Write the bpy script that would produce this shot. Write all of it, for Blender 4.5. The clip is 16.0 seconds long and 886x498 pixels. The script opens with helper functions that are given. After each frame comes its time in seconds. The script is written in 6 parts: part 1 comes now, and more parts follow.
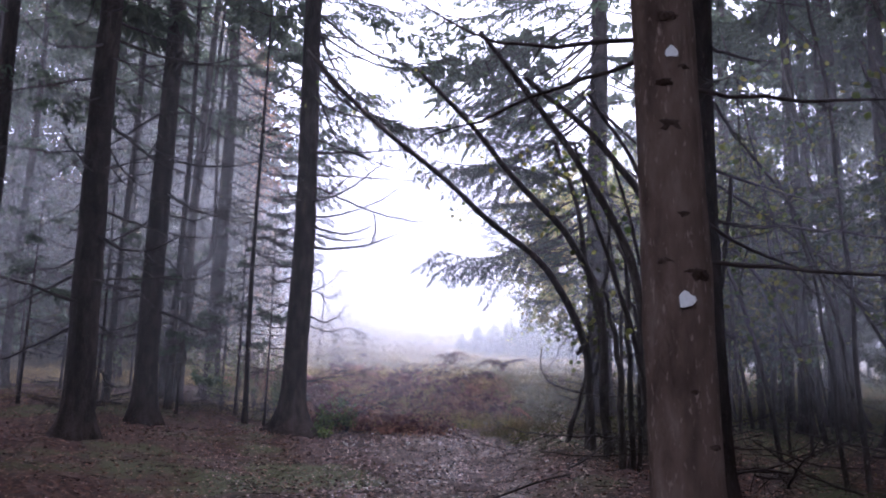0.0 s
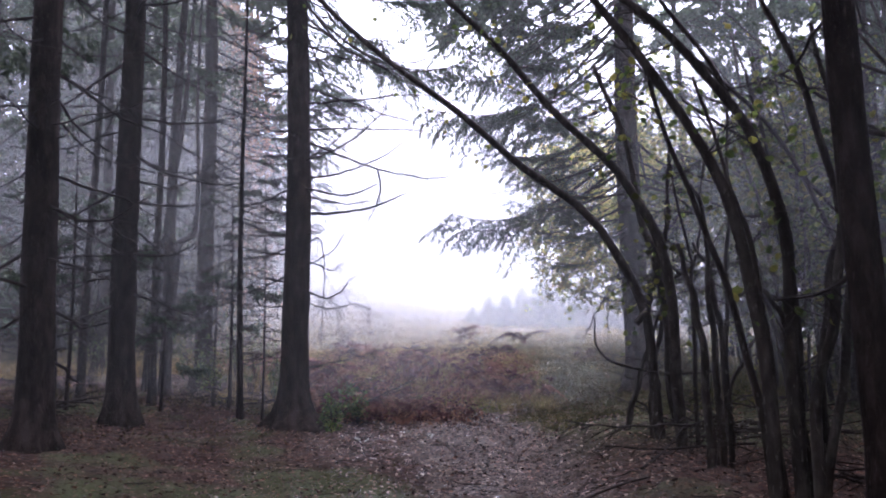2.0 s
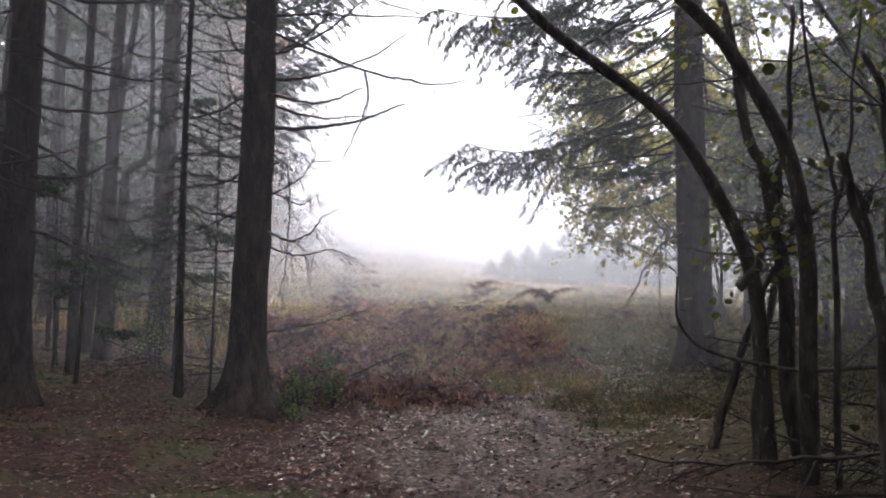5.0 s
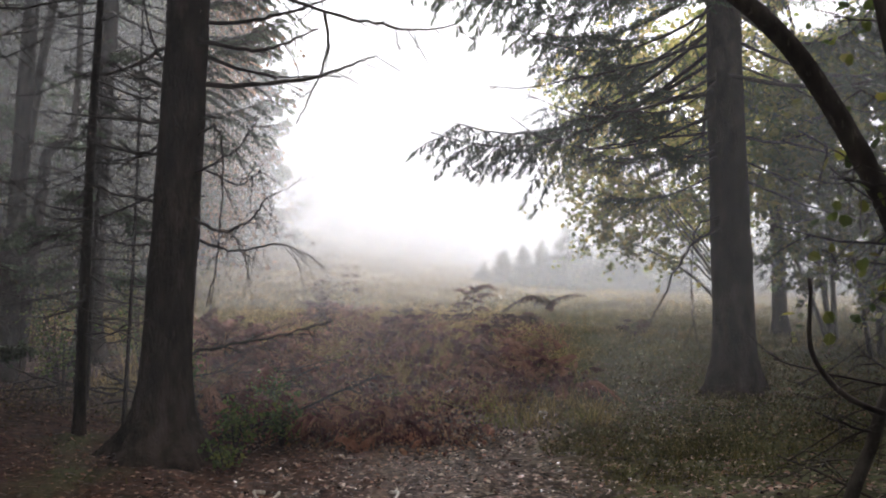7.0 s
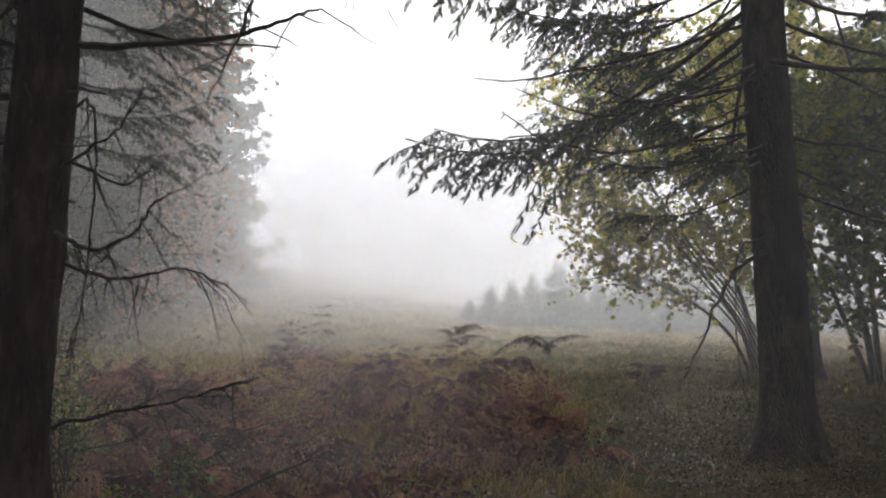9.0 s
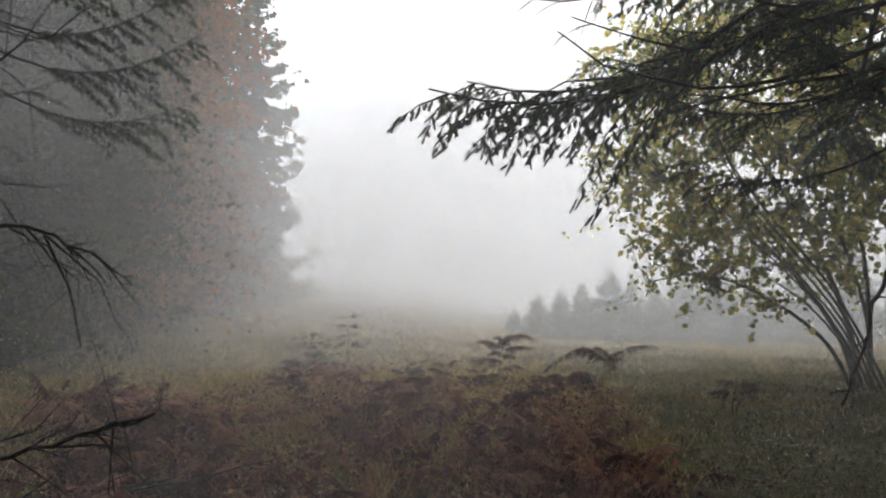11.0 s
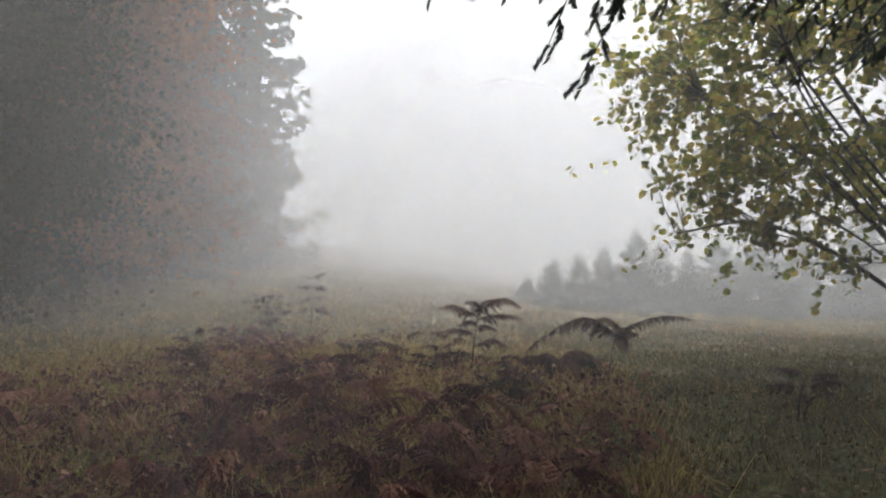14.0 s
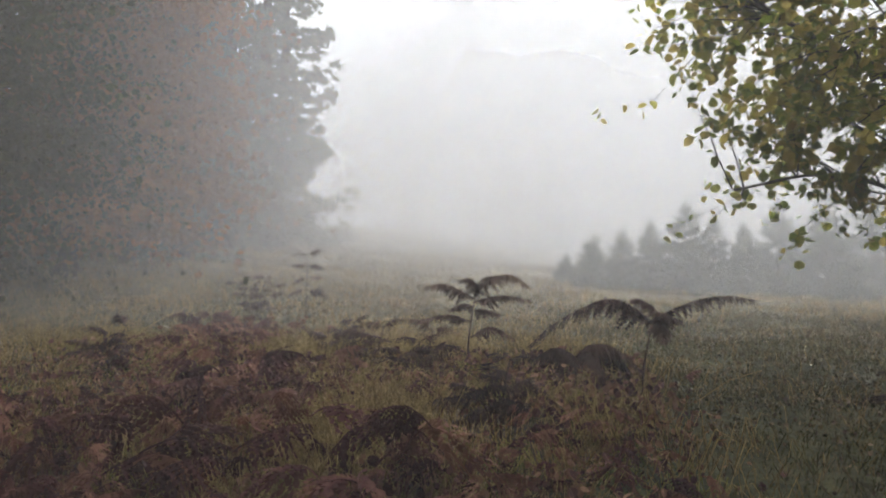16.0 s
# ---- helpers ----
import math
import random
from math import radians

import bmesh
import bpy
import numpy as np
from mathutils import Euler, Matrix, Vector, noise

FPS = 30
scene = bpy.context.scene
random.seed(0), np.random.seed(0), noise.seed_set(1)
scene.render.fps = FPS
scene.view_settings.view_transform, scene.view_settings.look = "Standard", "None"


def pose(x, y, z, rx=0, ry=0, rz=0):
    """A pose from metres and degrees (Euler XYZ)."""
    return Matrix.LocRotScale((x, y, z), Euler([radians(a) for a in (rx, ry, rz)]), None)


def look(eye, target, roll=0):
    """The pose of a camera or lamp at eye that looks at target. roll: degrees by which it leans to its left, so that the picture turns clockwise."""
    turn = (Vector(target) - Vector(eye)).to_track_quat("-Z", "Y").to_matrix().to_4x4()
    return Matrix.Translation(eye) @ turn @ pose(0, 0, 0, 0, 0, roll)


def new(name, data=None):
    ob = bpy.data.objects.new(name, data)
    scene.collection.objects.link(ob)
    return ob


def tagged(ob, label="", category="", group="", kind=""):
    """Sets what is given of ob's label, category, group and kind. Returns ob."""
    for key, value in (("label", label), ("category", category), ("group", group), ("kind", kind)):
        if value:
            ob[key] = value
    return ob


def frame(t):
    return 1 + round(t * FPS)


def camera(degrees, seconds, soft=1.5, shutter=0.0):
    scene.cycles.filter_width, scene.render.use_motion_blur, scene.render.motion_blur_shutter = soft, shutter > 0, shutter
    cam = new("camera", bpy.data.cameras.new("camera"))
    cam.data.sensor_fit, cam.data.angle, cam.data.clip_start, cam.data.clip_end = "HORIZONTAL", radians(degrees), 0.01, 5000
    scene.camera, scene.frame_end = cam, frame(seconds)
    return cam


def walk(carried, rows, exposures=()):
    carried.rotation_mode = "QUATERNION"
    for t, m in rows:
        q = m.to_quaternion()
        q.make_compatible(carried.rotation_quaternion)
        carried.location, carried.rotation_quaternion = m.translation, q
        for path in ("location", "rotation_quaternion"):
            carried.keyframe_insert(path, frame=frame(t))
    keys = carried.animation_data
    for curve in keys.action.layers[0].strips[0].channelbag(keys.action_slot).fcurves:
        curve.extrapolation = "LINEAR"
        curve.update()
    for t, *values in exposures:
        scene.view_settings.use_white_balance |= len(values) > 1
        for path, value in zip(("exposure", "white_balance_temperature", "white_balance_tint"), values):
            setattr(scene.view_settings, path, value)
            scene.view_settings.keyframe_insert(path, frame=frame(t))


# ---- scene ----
cam = camera(52.0, 16.0, soft=2.0)
METRES, EYE, TILT, LEAN, TURN = 19.737, 1.5, 7.1, 2.2, 0.0
ROWS = [
    (0.0, 0.0, 0.0, 0.0, -0.22, 3.47, -3.61),
    (0.5, -0.0013, 0.0261, 0.0009, 2.09, 3.07, -2.39),
    (1.0, -0.0073, 0.0573, -0.0026, 0.98, 2.79, -1.73),
    (1.5, -0.0111, 0.0875, -0.0055, -0.75, 2.58, -1.9),
    (2.0, -0.0141, 0.1162, -0.0051, -0.14, 1.81, -1.17),
    (2.5, -0.0155, 0.1487, -0.0057, 0.16, 1.0, -1.58),
    (3.0, -0.0113, 0.1827, -0.0061, -0.49, 0.78, -1.91),
    (3.5, -0.0105, 0.2085, -0.0065, 0.35, 0.47, -2.21),
    (4.0, -0.0105, 0.2406, -0.0061, 0.91, 0.22, -2.36),
    (4.5, -0.0044, 0.2696, -0.0092, 0.99, -0.36, -2.85),
    (5.0, -0.0037, 0.3, -0.012, 1.22, -1.28, -2.49),
    (5.2, -0.0021, 0.3126, -0.0132, 1.40, -1.67, -2.54),
    (7.3, -0.0007, 0.4455, -0.0209, 0.68, -0.52, -2.81),
    (7.5, 0.0014, 0.457, -0.0221, 1.78, -0.13, -2.56),
    (8.0, -0.0007, 0.4902, -0.0241, 2.02, 0.84, -2.71),
    (8.2, -0.0010, 0.5019, -0.0230, 0.78, 1.12, -2.84),
    (10.3, 0.0090, 0.6383, -0.0347, -0.53, 2.17, -2.26),
    (10.5, 0.006, 0.6505, -0.0354, 0.66, 2.29, -2.15),
    (11.0, 0.0061, 0.6834, -0.0367, 2.55, 2.43, -1.96),
    (11.5, 0.0108, 0.7133, -0.038, 3.82, 2.61, -2.1),
    (12.0, 0.016, 0.7452, -0.0418, 4.81, 2.86, -2.25),
    (12.5, 0.0219, 0.7765, -0.044, 4.48, 2.41, -2.58),
    (13.0, 0.0291, 0.81, -0.0456, 5.24, 1.17, -2.14),
    (13.5, 0.0327, 0.8413, -0.0477, 5.91, 0.33, -2.18),
    (14.0, 0.0419, 0.8704, -0.0497, 4.52, 0.59, -2.92),
    (14.5, 0.0479, 0.8988, -0.0508, 5.57, 0.34, -2.56),
    (15.0, 0.0517, 0.9336, -0.0511, 5.31, 0.36, -2.34),
    (15.5, 0.0557, 0.9619, -0.0546, 5.21, 0.01, -2.54),
    (16.0, 0.0611, 0.99, -0.0556, 7.62, -0.7, -2.36),
]
walk(cam, [(t, pose(0, 0, EYE, TILT, LEAN, TURN) @ pose(METRES * x, METRES * y, METRES * z, 90 + pitch, roll, yaw)) for t, x, y, z, yaw, pitch, roll in ROWS],
     [(0.0, 1.14, 5380, 31), (5.0, 1.0, 6120, 18), (8.0, 0.55, 6500, 12), (11.0, 0.05, 6500, 9), (16.0, -0.03, 6500, 9)])
# light and air
SKY, SKY_BLUE, SUN = 1.0, 0.01, 0.9
FOG_LOW, FOG_MID, FOG_HIGH = (0.50, 0.52, 0.56, 1), (1.6, 1.63, 1.68, 1), (3.0, 3.06, 3.16, 1)
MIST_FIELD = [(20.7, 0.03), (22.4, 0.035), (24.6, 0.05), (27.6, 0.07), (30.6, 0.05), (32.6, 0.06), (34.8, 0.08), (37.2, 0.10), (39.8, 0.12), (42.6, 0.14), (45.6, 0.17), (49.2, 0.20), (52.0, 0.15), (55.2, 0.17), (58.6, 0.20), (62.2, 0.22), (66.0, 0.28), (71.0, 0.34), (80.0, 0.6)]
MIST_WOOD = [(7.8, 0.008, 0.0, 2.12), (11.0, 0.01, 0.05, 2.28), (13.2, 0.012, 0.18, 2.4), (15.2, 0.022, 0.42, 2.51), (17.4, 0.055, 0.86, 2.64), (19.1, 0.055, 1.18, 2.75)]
# side sheets of haze, set to pale the dark wood and far leaves
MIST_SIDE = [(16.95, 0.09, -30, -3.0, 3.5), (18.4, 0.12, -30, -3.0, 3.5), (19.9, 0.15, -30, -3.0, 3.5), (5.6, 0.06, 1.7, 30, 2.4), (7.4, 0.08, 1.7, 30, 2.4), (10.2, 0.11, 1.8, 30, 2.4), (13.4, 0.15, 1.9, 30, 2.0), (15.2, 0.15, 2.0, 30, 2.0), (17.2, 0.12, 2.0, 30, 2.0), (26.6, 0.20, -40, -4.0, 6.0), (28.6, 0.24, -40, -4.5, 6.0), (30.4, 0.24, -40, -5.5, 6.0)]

# ---- the lie of the land ----
def ground(x, y):
    """Height of the ground: the path runs in a shallow hollow through the wood and climbs more steeply in the meadow."""
    s = np.clip((y - 25.0) / 14.0, 0, 1)
    s = s * s * (3 - 2 * s)
    left = 1 / (1 + np.exp(np.clip((x - 0.5) / 3.5, -30, 30)))
    z = 0.092 * y + s * (y - 29.0) * (0.012 + 0.062 * left) * (y < 90) + s * 61.0 * (0.012 + 0.062 * left) * (y >= 90)
    z = z + 0.05 * np.sin(0.9 * x + 0.5 * y) * np.sin(0.55 * y - 0.4 * x) + 0.03 * np.sin(2.1 * x + 1.3) * np.sin(1.7 * y)
    deep = np.interp(y, [-3, 1, 12, 20, 25.5], [0.0, 0.05, 0.40, 0.40, 0.0])
    east = np.clip((x - np.interp(y, [14, 17], [0.8, 1.3])) / np.interp(y, [14, 17], [1.1, 6.0]), 0, 1)
    west = np.clip((-1.4 - x) / 6.0, 0, 1)
    z = z - deep * (1 - east * east * (3 - 2 * east)) * (1 - west * west * (3 - 2 * west))
    return z


def G(x, y):
    return float(ground(np.float64(x), np.float64(y)))


rng = np.random.default_rng(7)

# ---- world and light ----
world = bpy.data.worlds.new("foggy_sky")
scene.world = world
world.use_nodes = True
wt = world.node_tree
wt.nodes.clear()
w_out = wt.nodes.new("ShaderNodeOutputWorld")
w_bg = wt.nodes.new("ShaderNodeBackground")
w_sky = wt.nodes.new("ShaderNodeTexSky")
w_sky.sky_type = "NISHITA"
w_sky.sun_disc = False
w_sky.sun_elevation, w_sky.sun_rotation = radians(42), radians(20)
w_sky.air_density, w_sky.dust_density = 1.0, 6.0
w_dim = wt.nodes.new("ShaderNodeVectorMath")
w_dim.operation = "SCALE"
w_dim.inputs["Scale"].default_value = SKY_BLUE
w_geo = wt.nodes.new("ShaderNodeTexCoord")
w_sep = wt.nodes.new("ShaderNodeSeparateXYZ")
w_ramp = wt.nodes.new("ShaderNodeValToRGB")
w_ramp.color_ramp.elements[0].position, w_ramp.color_ramp.elements[0].color = 0.05, FOG_LOW
w_ramp.color_ramp.elements[1].position, w_ramp.color_ramp.elements[1].color = 0.34, FOG_MID
w_top = w_ramp.color_ramp.elements.new(0.8)
w_top.color = FOG_HIGH
w_add = wt.nodes.new("ShaderNodeVectorMath")
w_add.operation = "ADD"
wt.links.new(w_sky.outputs["Color"], w_dim.inputs[0])
wt.links.new(w_geo.outputs["Generated"], w_sep.inputs[0])
wt.links.new(w_sep.outputs["Z"], w_ramp.inputs["Fac"])
wt.links.new(w_dim.outputs[0], w_add.inputs[0])
wt.links.new(w_ramp.outputs["Color"], w_add.inputs[1])
wt.links.new(w_add.outputs[0], w_bg.inputs["Color"])
wt.links.new(w_bg.outputs[0], w_out.inputs["Surface"])
w_bg.inputs["Strength"].default_value = SKY

sun_data = bpy.data.lights.new("sun", "SUN")
sun_data.energy, sun_data.angle, sun_data.color = SUN, radians(60), (1.0, 0.96, 0.92)
sun = new("sun", sun_data)
sun.matrix_world = look((0, 0, 30), (-4.0, -12.0, 16.0))


# ---- materials ----
def material(name, colours, scale=8.0, detail=6.0, rough=0.8, bump=0.0, bump_scale=40.0, spec=0.3, stretch=(1, 1, 1), translucent=0.0, per_piece=0.0, island=False, place="Object"):
    """A noise-mottled surface: colours along a ramp, relief, and a shift from piece to piece."""
    m = bpy.data.materials.new(name)
    m.use_nodes = True
    n, l = m.node_tree.nodes, m.node_tree.links
    p = n["Principled BSDF"]
    p.inputs["Roughness"].default_value = rough
    p.inputs["Specular IOR Level"].default_value = spec
    tc, mp = n.new("ShaderNodeTexCoord"), n.new("ShaderNodeMapping")
    mp.inputs["Scale"].default_value = stretch
    l.new(tc.outputs[place], mp.inputs["Vector"])
    a, b = n.new("ShaderNodeTexNoise"), n.new("ShaderNodeTexNoise")
    a.inputs["Scale"].default_value, a.inputs["Detail"].default_value = scale, detail
    b.inputs["Scale"].default_value, b.inputs["Detail"].default_value = scale * 0.13, 3.0
    l.new(mp.outputs[0], a.inputs["Vector"]), l.new(mp.outputs[0], b.inputs["Vector"])
    mix = n.new("ShaderNodeMath")
    mix.operation = "MULTIPLY_ADD"
    mix.inputs[1].default_value = 0.6
    half = n.new("ShaderNodeMath")
    half.operation = "MULTIPLY"
    half.inputs[1].default_value = 0.4
    l.new(b.outputs["Fac"], half.inputs[0])
    l.new(a.outputs["Fac"], mix.inputs[0]), l.new(half.outputs[0], mix.inputs[2])
    value = mix.outputs[0]
    if per_piece:
        info = n.new("ShaderNodeNewGeometry") if island else n.new("ShaderNodeObjectInfo")
        shift = n.new("ShaderNodeMath")
        shift.operation = "MULTIPLY_ADD"
        shift.inputs[1].default_value = per_piece
        l.new(info.outputs["Random Per Island" if island else "Random"], shift.inputs[0])
        low = n.new("ShaderNodeMath")
        low.operation = "ADD"
        low.inputs[1].default_value = -per_piece / 2
        l.new(value, low.inputs[0]), l.new(low.outputs[0], shift.inputs[2])
        value = shift.outputs[0]
    ramp = n.new("ShaderNodeValToRGB")
    els = ramp.color_ramp.elements
    for k, c in enumerate(colours):
        pos = 0.3 + 0.4 * k / max(1, len(colours) - 1)
        e = els[k] if k < 2 else els.new(pos)
        e.position, e.color = pos, (*c, 1)
    l.new(value, ramp.inputs["Fac"])
    l.new(ramp.outputs["Color"], p.inputs["Base Color"])
    if bump:
        c, bp = n.new("ShaderNodeTexNoise"), n.new("ShaderNodeBump")
        c.inputs["Scale"].default_value, c.inputs["Detail"].default_value = bump_scale, 5.0
        bp.inputs["Strength"].default_value, bp.inputs["Distance"].default_value = bump, 0.02
        l.new(mp.outputs[0], c.inputs["Vector"]), l.new(c.outputs["Fac"], bp.inputs["Height"])
        l.new(bp.outputs["Normal"], p.inputs["Normal"])
    if translucent:
        t, mx = n.new("ShaderNodeBsdfTranslucent"), n.new("ShaderNodeMixShader")
        mx.inputs["Fac"].default_value = translucent
        l.new(ramp.outputs["Color"], t.inputs["Color"])
        l.new(p.outputs[0], mx.inputs[1]), l.new(t.outputs[0], mx.inputs[2])
        l.new(mx.outputs[0], n["Material Output"].inputs["Surface"])
    return m


def bark_material(name, dark, mid, light, scale=9.0, flake=0.6, fleck=1.2):
    """Scaly bark: cells stretched along the trunk, with grey-green algae in patches."""
    m = material(name, (dark, mid, light), scale=scale, rough=0.95, spec=0.06, stretch=(1, 1, 0.35))
    n, l = m.node_tree.nodes, m.node_tree.links
    p = n["Principled BSDF"]
    v, bp, nz, ad = n.new("ShaderNodeTexVoronoi"), n.new("ShaderNodeBump"), n.new("ShaderNodeTexNoise"), n.new("ShaderNodeMath")
    v.feature = "DISTANCE_TO_EDGE"
    v.inputs["Scale"].default_value = 26.0
    nz.inputs["Scale"].default_value, nz.inputs["Detail"].default_value = 60.0, 6.0
    mp = next(x for x in n if x.bl_idname == "ShaderNodeMapping")
    l.new(mp.outputs[0], v.inputs["Vector"]), l.new(mp.outputs[0], nz.inputs["Vector"])
    ad.operation = "MULTIPLY_ADD"
    ad.inputs[1].default_value = 0.5
    l.new(nz.outputs["Fac"], ad.inputs[0]), l.new(v.outputs["Distance"], ad.inputs[2])
    bp.inputs["Strength"].default_value, bp.inputs["Distance"].default_value = flake, 0.03
    fl, step, mx = n.new("ShaderNodeTexNoise"), n.new("ShaderNodeMapRange"), n.new("ShaderNodeMix")
    fl.inputs["Scale"].default_value, fl.inputs["Detail"].default_value = 38.0, 4.0
    l.new(mp.outputs[0], fl.inputs["Vector"])
    step.inputs["From Min"].default_value, step.inputs["From Max"].default_value = 0.60, 0.72
    l.new(fl.outputs["Fac"], step.inputs["Value"])
    mx.data_type = "RGBA"
    mx.inputs["B"].default_value = (*[min(0.6, fleck * c) for c in light], 1)
    base = p.inputs["Base Color"].links[0].from_socket
    l.new(step.outputs[0], mx.inputs["Factor"]), l.new(base, mx.inputs["A"]), l.new(mx.outputs["Result"], p.inputs["Base Color"])
    l.new(ad.outputs[0], bp.inputs["Height"]), l.new(bp.outputs["Normal"], p.inputs["Normal"])
    return m


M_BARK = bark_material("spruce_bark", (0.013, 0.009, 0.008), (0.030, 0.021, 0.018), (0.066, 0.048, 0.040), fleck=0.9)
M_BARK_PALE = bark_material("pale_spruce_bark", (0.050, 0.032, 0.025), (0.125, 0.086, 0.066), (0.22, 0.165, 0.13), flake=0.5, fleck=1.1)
M_HAZEL = bark_material("hazel_bark", (0.022, 0.017, 0.014), (0.055, 0.044, 0.036), (0.12, 0.10, 0.085), scale=14, flake=0.3)
M_TWIG = material("dead_twig", ((0.025, 0.019, 0.016), (0.07, 0.055, 0.046)), scale=20, rough=0.85, spec=0.08)
M_NEEDLE = material("spruce_needles", ((0.036, 0.052, 0.027), (0.066, 0.090, 0.047), (0.105, 0.132, 0.070)), scale=2.0, rough=0.6, translucent=0.45, per_piece=0.35, island=True)
M_SCAR = material("branch_scar", ((0.022, 0.015, 0.012), (0.055, 0.036, 0.028), (0.10, 0.068, 0.052)), scale=45, rough=0.9, spec=0.06, bump=0.6, bump_scale=70)
M_TUFT = material("fresh_tuft_grass", ((0.085, 0.10, 0.018), (0.17, 0.17, 0.034), (0.30, 0.25, 0.07)), scale=1.5, rough=0.8, spec=0.1, translucent=0.35, per_piece=0.6, island=True)
M_PAINT = material("paint_mark", ((0.62, 0.62, 0.60), (0.82, 0.82, 0.80)), scale=60, rough=0.7)
M_YELLOW = material("yellowing_leaf", ((0.17, 0.21, 0.036), (0.38, 0.37, 0.075), (0.55, 0.43, 0.115)), scale=3.0, rough=0.55, translucent=0.68, per_piece=0.7, island=True)
M_GREEN = material("green_leaf", ((0.030, 0.034, 0.012), (0.046, 0.046, 0.014), (0.075, 0.060, 0.018)), scale=0.4, detail=1.0, rough=0.9, spec=0.1, translucent=0.6, per_piece=0.08, island=True)
M_BEECH = material("autumn_beech_leaf", ((0.095, 0.043, 0.013), (0.165, 0.070, 0.017), (0.27, 0.10, 0.021)), scale=0.32, detail=1.0, rough=0.9, spec=0.1, translucent=0.6, per_piece=0.05, island=True)
M_LITTER = material("leaf_litter", ((0.034, 0.013, 0.009), (0.082, 0.031, 0.018), (0.19, 0.095, 0.058)), scale=5.0, rough=0.5, spec=0.3, per_piece=0.9, island=True)
M_FERN = material("dead_bracken", ((0.054, 0.019, 0.020), (0.125, 0.048, 0.042), (0.26, 0.125, 0.08)), scale=5.0, rough=0.85, spec=0.08, translucent=0.15, per_piece=0.5)
M_FERN_DARK = material("dark_bracken", ((0.024, 0.013, 0.012), (0.052, 0.028, 0.023), (0.10, 0.055, 0.038)), scale=5.0, rough=0.85, spec=0.08, translucent=0.1, per_piece=0.3)
M_STRAW = material("straw_grass", ((0.12, 0.086, 0.032), (0.23, 0.158, 0.058), (0.36, 0.255, 0.105)), scale=1.5, rough=0.85, spec=0.08, translucent=0.3, per_piece=0.7, island=True)
M_GRASS = material("green_grass", ((0.036, 0.038, 0.012), (0.072, 0.070, 0.021), (0.14, 0.11, 0.040)), scale=1.2, rough=0.85, spec=0.08, translucent=0.3, per_piece=0.7, island=True)
M_WET = material("wet_leaf", ((0.05, 0.030, 0.022), (0.14, 0.085, 0.06), (0.36, 0.27, 0.21)), scale=6.0, rough=0.22, spec=0.6, per_piece=0.9, island=True)
M_BRIGHT = material("bright_leaf", ((0.06, 0.09, 0.018), (0.13, 0.16, 0.032), (0.26, 0.23, 0.05)), scale=4.0, rough=0.5, translucent=0.6, per_piece=0.6, island=True)
M_HERB = material("low_herb", ((0.036, 0.036, 0.012), (0.066, 0.060, 0.020), (0.12, 0.094, 0.038)), scale=1.4, rough=0.85, spec=0.08, translucent=0.25, per_piece=0.7, island=True)
M_LITTER_DULL = material("withered_leaf", ((0.070, 0.046, 0.030), (0.115, 0.080, 0.050), (0.21, 0.15, 0.092)), scale=3.0, rough=0.85, spec=0.08, per_piece=0.8, island=True)
M_STRAW_DULL = material("dull_dry_grass", ((0.06, 0.048, 0.026), (0.10, 0.080, 0.043), (0.17, 0.13, 0.07)), scale=1.5, rough=0.85, spec=0.08, translucent=0.3, per_piece=0.6, island=True)
M_SCRAP = material("bracken_scrap", ((0.060, 0.026, 0.024), (0.14, 0.066, 0.052), (0.29, 0.16, 0.095)), scale=3.0, rough=0.85, spec=0.08, translucent=0.2, per_piece=0.7, island=True)
M_LEAFY = material("undergrowth_leaf", ((0.04, 0.065, 0.016), (0.085, 0.12, 0.028), (0.17, 0.175, 0.045)), scale=4.0, rough=0.5, translucent=0.4, per_piece=0.6, island=True)
M_PALE_STICK = material("pale_stick", ((0.25, 0.21, 0.17), (0.42, 0.37, 0.31)), scale=30, rough=0.7)


